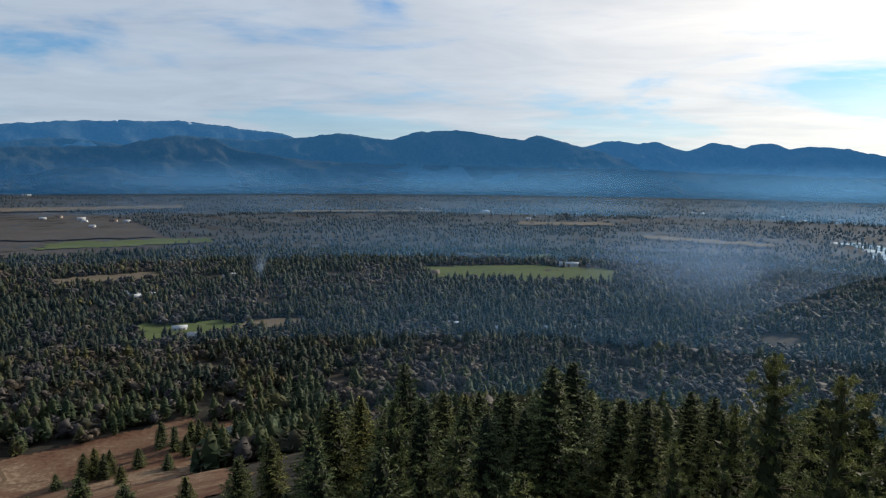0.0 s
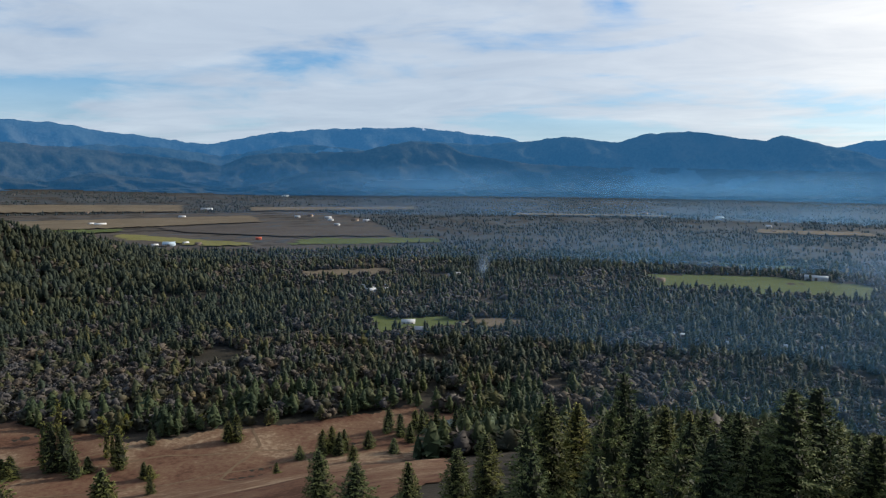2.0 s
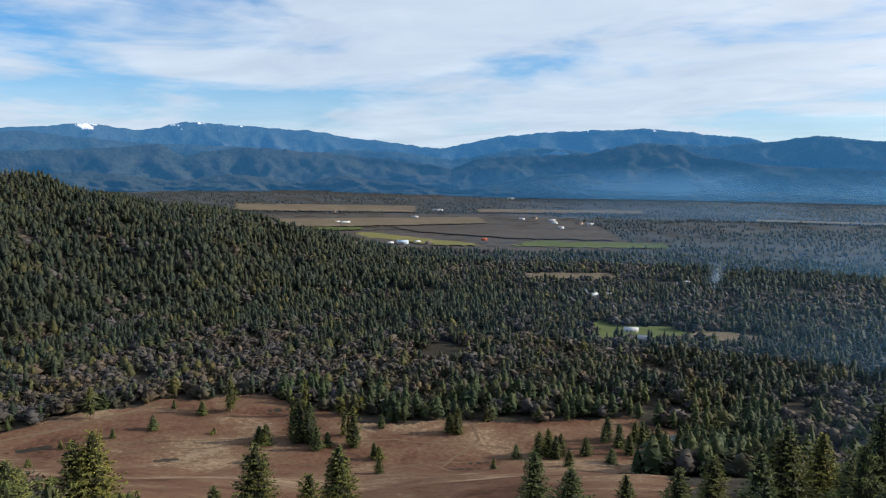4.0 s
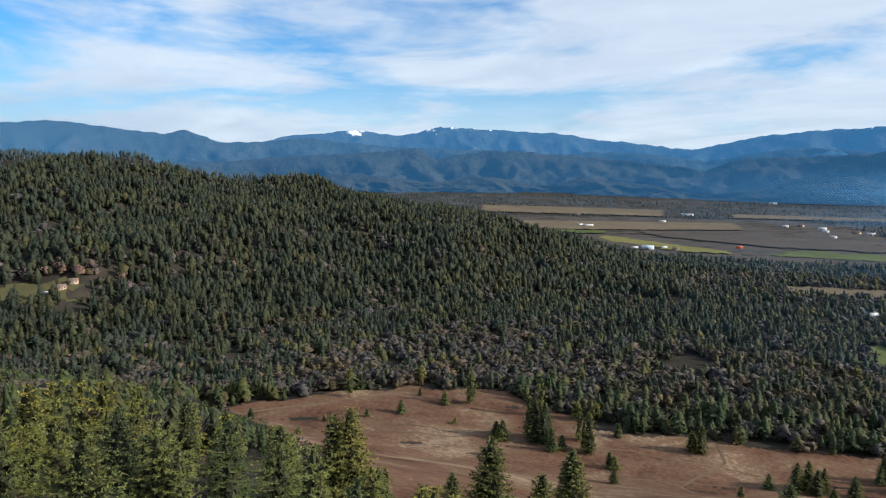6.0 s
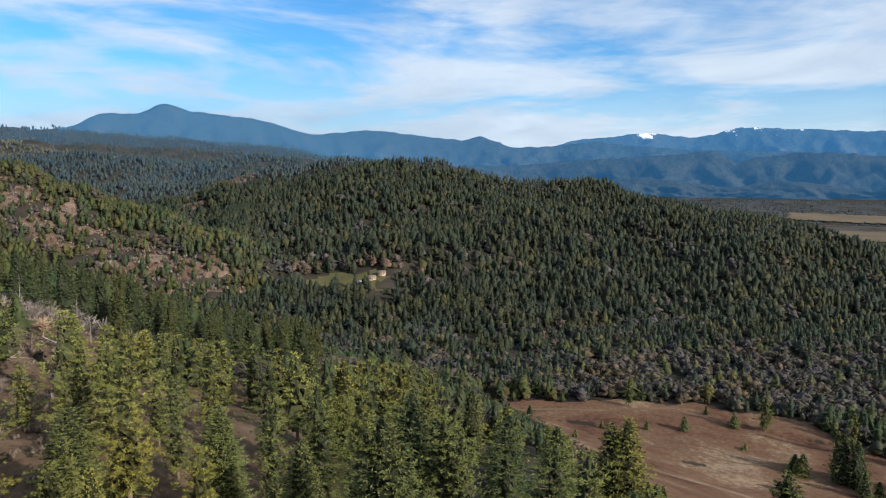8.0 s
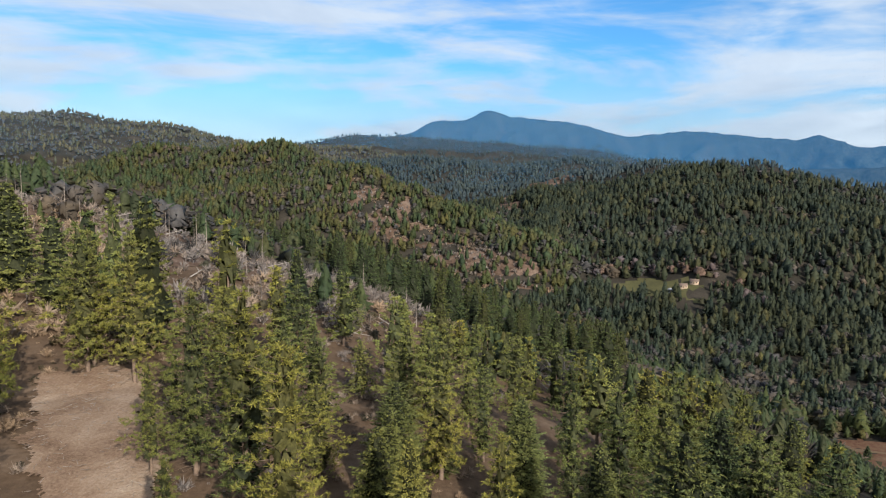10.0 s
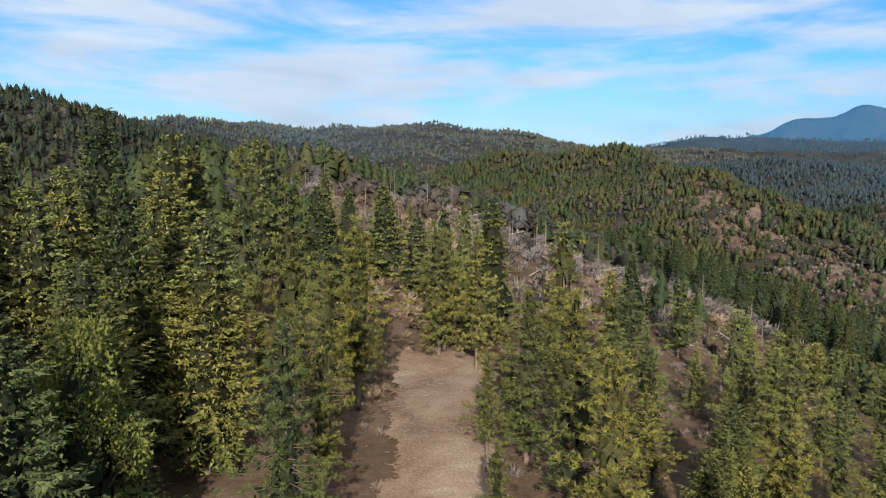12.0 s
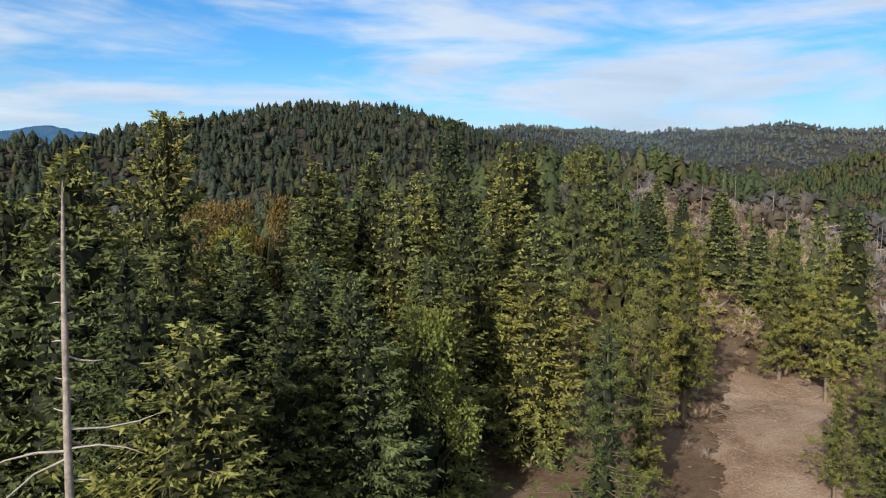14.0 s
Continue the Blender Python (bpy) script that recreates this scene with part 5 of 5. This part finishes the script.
def track(nodes, width, seed):
    """A footpath on the ground, through nodes of azimuth and distance."""
    pts = np.array([polar(a, d) for a, d in nodes])
    t = np.linspace(0, len(pts) - 1, 14 * len(pts))
    x, y = np.interp(t, np.arange(len(pts)), pts[:, 0]), np.interp(t, np.arange(len(pts)), pts[:, 1])
    x, y = x + 2.2 * swell(x, y, 50, seed), y + 2.2 * swell(x, y, 50, seed + 1)
    dx, dy = np.gradient(x), np.gradient(y)
    n = np.hypot(dx, dy) + 1e-6
    w = width * (1 + 0.35 * swell(x, y, 18, seed + 2))
    rows = []
    for s in (-0.5, 0.5):
        px, py = x - dy / n * w * s, y + dx / n * w * s
        rows.append(np.stack([px, py, land(px, py)[0] + 0.42], -1))
    ob = mesh_object("track", np.concatenate(rows), grid_faces(2, len(t)), [TRACK])
    tagged(ob, "narrow worn earth track over the meadow", "track", kind="structure")


track([(74, 440), (66, 452), (60, 470), (57, 488)], 3.5, 61)
track([(72, 395), (60, 398), (50, 392), (40, 385), (30, 375)], 1.6, 64)
track([(33.5, 425), (32.5, 385), (36, 340), (34, 318)], 1.8, 67)
track([(62, 420), (56, 405), (48, 398), (42, 402)], 1.4, 70)
track([(50, 360), (42, 345), (34, 350), (26, 372), (20, 400)], 1.5, 73)

# ---- pond and river ----
WATER = bpy.data.materials.new("water")
WATER.use_nodes = True
k = Nodes(WATER.node_tree)
ripple = k.add("ShaderNodeBump", {"Height": k.noise(k.add("ShaderNodeNewGeometry").outputs["Position"], 0.6, 3.0), "Strength": 0.08}).outputs[0]
k.add("ShaderNodeOutputMaterial", {0: k.add("ShaderNodeBsdfPrincipled", {"Base Color": (0.05, 0.07, 0.08, 1), "Roughness": 0.12, "Normal": ripple}).outputs[0]})
patch("pond", [(18.6, 404), (17.4, 400), (16.2, 402), (16.6, 412), (18.2, 412)], WATER, "small grey pond at the meadow edge", "pond", 2.0, 0.45, 81, 1.0, False)
patch("river", [(-28.5, 1690), (-30.5, 1620), (-31.5, 1500), (-31, 1420), (-34, 1380), (-36, 1400), (-33.5, 1470), (-33, 1600), (-31, 1720)], WATER, "bright river bend in the valley", "river", 8.0, 1.2, 82, 4.0)


# ---- farms and houses ----
def paint(name, colour, rough=0.7):
    def build(q, place):
        return q.ramp(q.noise(place, 0.8, 5.0, 0.7), [(0.3, tuple(c * 0.82 for c in colour)), (0.7, colour)])
    return material(name, build, rough)


WALLS = {"w": paint("white_wall", (0.56, 0.56, 0.55)), "b": paint("pale_blue_wall", (0.40, 0.50, 0.58)), "t": paint("tan_wall", (0.42, 0.33, 0.25)), "g": paint("grey_wall", (0.35, 0.35, 0.36)), "r": paint("red_wall", (0.42, 0.07, 0.04))}
ROOFS = {"w": paint("pale_metal_roof", (0.48, 0.50, 0.52), 0.5), "b": paint("blue_roof", (0.46, 0.58, 0.68), 0.45), "t": paint("brown_roof", (0.16, 0.12, 0.10)), "g": paint("grey_roof", (0.42, 0.43, 0.45), 0.5), "r": paint("rust_roof", (0.50, 0.12, 0.06))}
GLASS = paint("dark_window", (0.03, 0.035, 0.04), 0.15)
NAMES = {"w": "white", "b": "pale blue", "t": "tan", "g": "grey", "r": "red"}


def box(x0, y0, z0, x1, y1, z1):
    v = np.array([(x, y, z) for z in (z0, z1) for x, y in ((x0, y0), (x1, y0), (x1, y1), (x0, y1))], float)
    f = np.array([(0, 3, 2, 1), (4, 5, 6, 7), (0, 1, 5, 4), (1, 2, 6, 5), (2, 3, 7, 6), (3, 0, 4, 7)])
    return v, f


def building(az, d, length, depth, tone, rng):
    """A gabled farm building: walls, roof, door and windows."""
    x, y = polar(az, d)
    length, depth = (0.66 * length, 0.8 * depth) if length > 15 else (0.85 * length, 0.9 * depth)
    z = float(land(np.array([x]), np.array([y]))[0][0])
    high = 2.9 if length < 15 else 4.2
    rise = depth * 0.27
    name = "house" if length < 15 else "barn"
    root = new(name)
    root.matrix_basis = pose(x, y, z + 0.2, 0, 0, az + rng.uniform(-28, 28))
    L, D = length / 2, depth / 2
    v = np.array([(-L, -D, -1), (L, -D, -1), (L, D, -1), (-L, D, -1), (-L, -D, high), (L, -D, high), (L, D, high), (-L, D, high), (-L, 0, high + rise), (L, 0, high + rise)])
    mesh_object("wall", v, [np.array([(0, 1, 5, 4), (2, 3, 7, 6)]), np.array([(1, 2, 6, 9, 5), (3, 0, 4, 8, 7)])], [WALLS[tone]], root)
    e, t, drop = 0.5, 0.25, rise * 0.5 / D
    rv = []
    for s in (-1, 1):
        for zz in (0.05, 0.05 + t):
            rv += [(-L - e, s * (D + e), high - drop + zz), (L + e, s * (D + e), high - drop + zz), (L + e, 0, high + rise + zz), (-L - e, 0, high + rise + zz)]
    rf = []
    for b in (0, 8):
        rf += [(b, b + 1, b + 2, b + 3), (b + 4, b + 5, b + 6, b + 7), (b, b + 1, b + 5, b + 4), (b + 1, b + 2, b + 6, b + 5), (b + 3, b, b + 4, b + 7)]
    mesh_object("roof", np.array(rv), np.array(rf), [ROOFS[tone]], root)
    mesh_object("door", *box(-0.6 if length < 15 else -1.8, -D - 0.06, -0.2, 0.6 if length < 15 else 1.8, -D + 0.02, 2.1 if length < 15 else 3.4), [ROOFS["t"]], root)
    for sx in (-0.6, 0.6):
        for sy in (-1, 1):
            mesh_object("window", *box(sx * L - 0.7, sy * D - 0.05, 1.0, sx * L + 0.7, sy * D + 0.05, 2.1), [GLASS], root)
    tagged(root, f"{NAMES[tone]} gabled {name} with low pitched roof", name, group="farm buildings in the valley")


BUILDINGS = [
    (39.0, 1449, 34, 16, "b"), (37.8, 1466, 16, 10, "w"), (43.6, 1994, 40, 12, "w"), (44.2, 2042, 20, 12, "w"), (36.2, 2601, 60, 14, "w"),
    (38.0, 2240, 30, 12, "w"), (44.4, 2517, 20, 12, "t"), (34.7, 4720, 60, 20, "w"), (26.3, 1880, 20, 12, "w"), (27.0, 2113, 30, 14, "w"),
    (28.4, 2234, 24, 12, "t"), (32.4, 1524, 14, 9, "r"), (40.0, 1441, 14, 9, "w"), (36.9, 1441, 14, 9, "t"), (23.7, 871, 11, 8, "w"),
    (23.2, 884, 12, 8, "t"), (22.5, 869, 11, 8, "w"), (24.2, 887, 12, 8, "g"), (-0.8, 662, 16, 9, "g"), (-4.6, 645, 14, 9, "g"),
    (-1.4, 655, 10, 8, "t"), (16.7, 996, 12, 8, "w"), (17.6, 972, 10, 8, "t"), (0.6, 1000, 14, 9, "t"), (20.6, 680, 15, 7, "w"),
    (19.5, 644, 14, 9, "g"), (-0.9, 663, 14, 9, "w"), (-4.6, 653, 16, 9, "w"), (-7.0, 648, 14, 9, "g"), (-11.0, 663, 16, 9, "g"),
    (-9.4, 597, 16, 9, "t"), (-5.8, 568, 14, 9, "w"), (-10.2, 1107, 44, 10, "w"), (-20.0, 2517, 30, 14, "w"), (-19.5, 2532, 22, 12, "w"),
    (-25.8, 2480, 30, 14, "w"), (-26.9, 2294, 34, 14, "w"), (-29.4, 2417, 30, 14, "w"), (-28.7, 2424, 24, 12, "w"),
    (-7.2, 1905, 20, 12, "t"), (-6.9, 2092, 20, 12, "w"), (23.6, 861, 12, 8, "w"), (22.8, 875, 12, 8, "t"), (24.2, 875, 11, 8, "w"),
    (22.2, 888, 11, 8, "g"), (17.0, 983, 13, 8, "w"), (16.4, 972, 11, 8, "t"), (26.8, 2042, 22, 12, "w"), (24.9, 2037, 30, 12, "t"),
    (24.0, 2009, 26, 12, "w"), (30.3, 3670, 50, 16, "w"), (29.4, 2183, 24, 12, "w"), (2.0, 2524, 36, 14, "t"), (0.6, 2344, 36, 14, "t"),
    (-3.5, 2377, 36, 14, "w"), (-16.4, 677, 12, 8, "g"), (-12.8, 631, 13, 8, "t"), (-8.7, 653, 13, 8, "w"), (83.7, 772, 9, 6, "t"),
    (82.9, 778, 10, 7, "t"), (84.6, 764, 6, 5, "g"),
]
rng = np.random.RandomState(31)
for row in BUILDINGS:
    building(*row, rng)

# ---- fallen trunks and dead standing trees on the burnt ridge, sticks in the clearing ----
log_meshes = []
for i in range(3):
    r = np.random.RandomState(40 + i)
    v, f = join([limb(np.array([0, 0, 0.15]), np.array([4.5, r.uniform(-.3, .3), 0.3]), 0.2, 0.15), limb(np.array([4.5, 0, 0.3]), np.array([9, r.uniform(-.6, .6), 0.35]), 0.15, 0.04),
                 limb(np.array([5, 0, 0.3]), np.array([6.2, 1.0, 1.1]), 0.07, 0.02), limb(np.array([6.5, 0, 0.3]), np.array([7.5, -0.9, 1.0]), 0.06, 0.02), limb(np.array([3, 0, 0.2]), np.array([3.6, -1.2, 0.9]), 0.06, 0.02)])
    ob = mesh_object("fallen_log", v, f, [PALE_BARK])
    log_meshes.append(ob.data)
    bpy.data.objects.remove(ob)
rng = np.random.RandomState(41)
logs = snags = 0
while logs < 80 or snags < 170:
    az, d = rng.uniform(103, 143), rng.uniform(140, 292)
    x, y = polar(az, d)
    if not in_outline(np.array([x]), np.array([y]), RIDGE_TOP, 9, 8)[0]:
        continue
    z = float(land(np.array([x]), np.array([y]))[0][0])
    if logs < 80:
        ob = new("fallen_log", log_meshes[logs % 3])
        ob.matrix_basis = Matrix.LocRotScale((x, y, z), Euler((0, rng.uniform(-.25, .05), rng.uniform(0, 6.28))), [rng.uniform(0.6, 1.15)] * 3)
        tagged(ob, "bleached fallen trunk on burnt ground", "fallen log", group="fallen logs on the ridge")
        logs += 1
    elif snags < 170:
        tree("bare" if snags % 5 else "snag", x, y, z, rng.uniform(4, 9) if snags % 5 else rng.uniform(6, 13), rng, False, 1.15 if snags % 5 else 0.7)
        snags += 1


def litter(name, outline, count, size, mat, label, seed):
    """Sticks strewn over a piece of ground, as one object."""
    r = np.random.RandomState(seed)
    pts = np.array([polar(a, d) for a, d in outline])
    lo, hi = pts.min(0), pts.max(0)
    parts = []
    while len(parts) < count:
        x, y = r.uniform(lo[0], hi[0]), r.uniform(lo[1], hi[1])
        if not in_outline(np.array([x]), np.array([y]), outline, 7, 1.5)[0]:
            continue
        z = float(land(np.array([x]), np.array([y]))[0][0]) + 0.55
        a, L = r.uniform(0, 6.28), size * r.uniform(0.4, 1.6)
        parts.append(limb(np.array([x, y, z]), np.array([x + L * np.cos(a), y + L * np.sin(a), z + r.uniform(0, 0.25)]), 0.045, 0.02))
    v, f = join(parts)
    tagged(mesh_object(name, v, f, [mat]), label, "sticks", kind="stuff")


litter("stick_litter", [(133.6, 114), (127.6, 114), (126.2, 82), (126.5, 52), (135, 50), (134, 80)], 300, 0.7, SNAG_WOOD, "pale broken sticks strewn over bare earth", 51)


# ---- thin smoke: a low layer before the mountains and a few plumes over the woods; distance haze as tinted sheets ----
def smoke_haze_mat(name, colour, dense, scale, low, high, side=None, onset=None):
    """Thin smoke, or a sheet standing in for haze, between two heights: lit by sky and sun, mostly clear."""
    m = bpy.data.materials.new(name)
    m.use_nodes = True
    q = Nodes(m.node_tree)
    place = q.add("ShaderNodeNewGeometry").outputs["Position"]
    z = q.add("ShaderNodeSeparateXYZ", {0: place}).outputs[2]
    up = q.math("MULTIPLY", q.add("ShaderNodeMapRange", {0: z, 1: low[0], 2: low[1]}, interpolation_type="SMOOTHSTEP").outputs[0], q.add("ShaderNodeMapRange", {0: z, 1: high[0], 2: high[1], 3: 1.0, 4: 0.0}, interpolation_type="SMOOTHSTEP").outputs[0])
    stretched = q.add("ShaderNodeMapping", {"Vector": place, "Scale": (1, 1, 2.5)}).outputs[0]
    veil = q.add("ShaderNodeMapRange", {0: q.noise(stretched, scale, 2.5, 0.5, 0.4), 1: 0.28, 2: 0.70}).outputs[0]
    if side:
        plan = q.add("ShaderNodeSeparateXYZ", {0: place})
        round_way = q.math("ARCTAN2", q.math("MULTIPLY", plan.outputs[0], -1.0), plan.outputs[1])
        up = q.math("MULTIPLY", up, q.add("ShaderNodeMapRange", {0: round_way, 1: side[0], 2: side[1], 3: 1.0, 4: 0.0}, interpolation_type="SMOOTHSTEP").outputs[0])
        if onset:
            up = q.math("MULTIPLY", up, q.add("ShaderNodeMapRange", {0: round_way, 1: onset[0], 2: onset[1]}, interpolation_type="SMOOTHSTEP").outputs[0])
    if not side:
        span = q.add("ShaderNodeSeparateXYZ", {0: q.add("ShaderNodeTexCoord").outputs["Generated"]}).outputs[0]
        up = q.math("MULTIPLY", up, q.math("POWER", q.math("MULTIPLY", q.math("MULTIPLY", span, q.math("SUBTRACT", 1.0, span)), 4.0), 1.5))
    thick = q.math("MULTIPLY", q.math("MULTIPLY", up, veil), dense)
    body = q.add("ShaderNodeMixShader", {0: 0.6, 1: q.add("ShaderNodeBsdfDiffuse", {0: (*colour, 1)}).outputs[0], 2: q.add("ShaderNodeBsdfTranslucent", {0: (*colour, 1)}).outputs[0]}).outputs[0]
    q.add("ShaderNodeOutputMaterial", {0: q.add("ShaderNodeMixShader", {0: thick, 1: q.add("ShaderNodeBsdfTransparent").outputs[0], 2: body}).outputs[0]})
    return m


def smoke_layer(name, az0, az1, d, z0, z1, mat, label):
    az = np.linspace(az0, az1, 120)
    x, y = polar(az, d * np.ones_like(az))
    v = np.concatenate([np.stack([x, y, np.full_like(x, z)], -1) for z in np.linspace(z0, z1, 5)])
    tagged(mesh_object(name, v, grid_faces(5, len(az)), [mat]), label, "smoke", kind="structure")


smoke_layer("smoke_layer", -58, 66, 3690, -5, 230, smoke_haze_mat("valley_smoke", (0.19, 0.48, 0.84), 0.55, 0.0007, (-20, 60), (60, 190), (0.3, 0.95)), "thin blue smoke lying before the mountains")

# distance haze, added as nearly clear blue sheets one behind the other
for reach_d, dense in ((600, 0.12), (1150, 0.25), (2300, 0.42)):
    smoke_layer("haze_layer", -58, 60, reach_d, -5, 150, smoke_haze_mat("valley_haze", (0.13, 0.34, 0.62), dense, 0.0012, (-120, -60), (20, 110), (0.1, 0.9)), "faint blue tinted sheet standing in for haze over the valley woods")

# one more haze sheet, closer in
smoke_layer("haze_layer", -58, 15, 400, -5, 110, smoke_haze_mat("near_haze", (0.13, 0.34, 0.62), 0.09, 0.002, (-120, -60), (10, 90), (-0.1, 0.25)), "faint blue tinted sheet standing in for haze over the valley woods")


# the air over the back country, put in as tinted sheets: faint before the far ridge, thicker before the blue one
smoke_layer("haze_layer", 66, 152, 1700, -5, 430, smoke_haze_mat("ridge_haze", (0.13, 0.29, 0.46), 0.20, 0.0008, (-120, -60), (300, 430), (2.40, 2.64), (1.16, 1.5)), "faint blue tinted sheet standing in for haze before the far ridge")
smoke_layer("haze_layer", 70, 125, 2720, -5, 480, smoke_haze_mat("blue_ridge_haze", (0.08, 0.30, 0.58), 0.26, 0.0008, (-120, -60), (330, 470), (1.92, 2.14), (1.22, 1.55)), "blue tinted sheet standing in for haze before the distant ridge")


def plume(az, d, z, width, height, mat, label, seed):
    """A wisp of smoke: a few bent, ragged sheets one behind the other."""
    r = np.random.RandomState(seed)
    x, y = polar(az, d)
    parts = []
    for i in range(3):
        rows, cols = 9, 7
        t, u = np.meshgrid(np.linspace(0, 1, rows), np.linspace(-1, 1, cols), indexing="ij")
        half = width * (0.30 + 0.4 * t ** 0.8) * r.uniform(0.6, 1.0)
        px = u * half + width * 0.5 * t * t * r.uniform(0.3, 1.0)
        py = width * 0.3 * r.uniform(-1, 1) + 0.25 * half * np.cos(2 * u) + r.uniform(-.03, .03, t.shape) * width
        pz = height * t * (1 - 0.25 * u * u) + r.uniform(-.02, .02, t.shape) * height
        a = radians(az)
        parts.append((np.stack([px * math.cos(a) - py * math.sin(a), px * math.sin(a) + py * math.cos(a), pz], -1).reshape(-1, 3), grid_faces(rows, cols)))
    v, f = join(parts)
    ob = mesh_object("smoke_plume", v, f, [mat], smooth_shade=True)
    ob.location = (x, y, z)
    tagged(ob, label, "smoke", kind="stuff")


plume(-17.0, 740, 12, 260, 100, smoke_haze_mat("plume_smoke", (0.34, 0.55, 0.90), 0.16, 0.006, (8, 50), (50, 105)), "pale blue smoke drifting over the woods", 1)
plume(14.9, 915, 4, 22, 46, smoke_haze_mat("thin_smoke", (0.40, 0.58, 0.88), 0.15, 0.05, (4, 18), (18, 50)), "thin blue smoke wisp over dark conifers", 3)
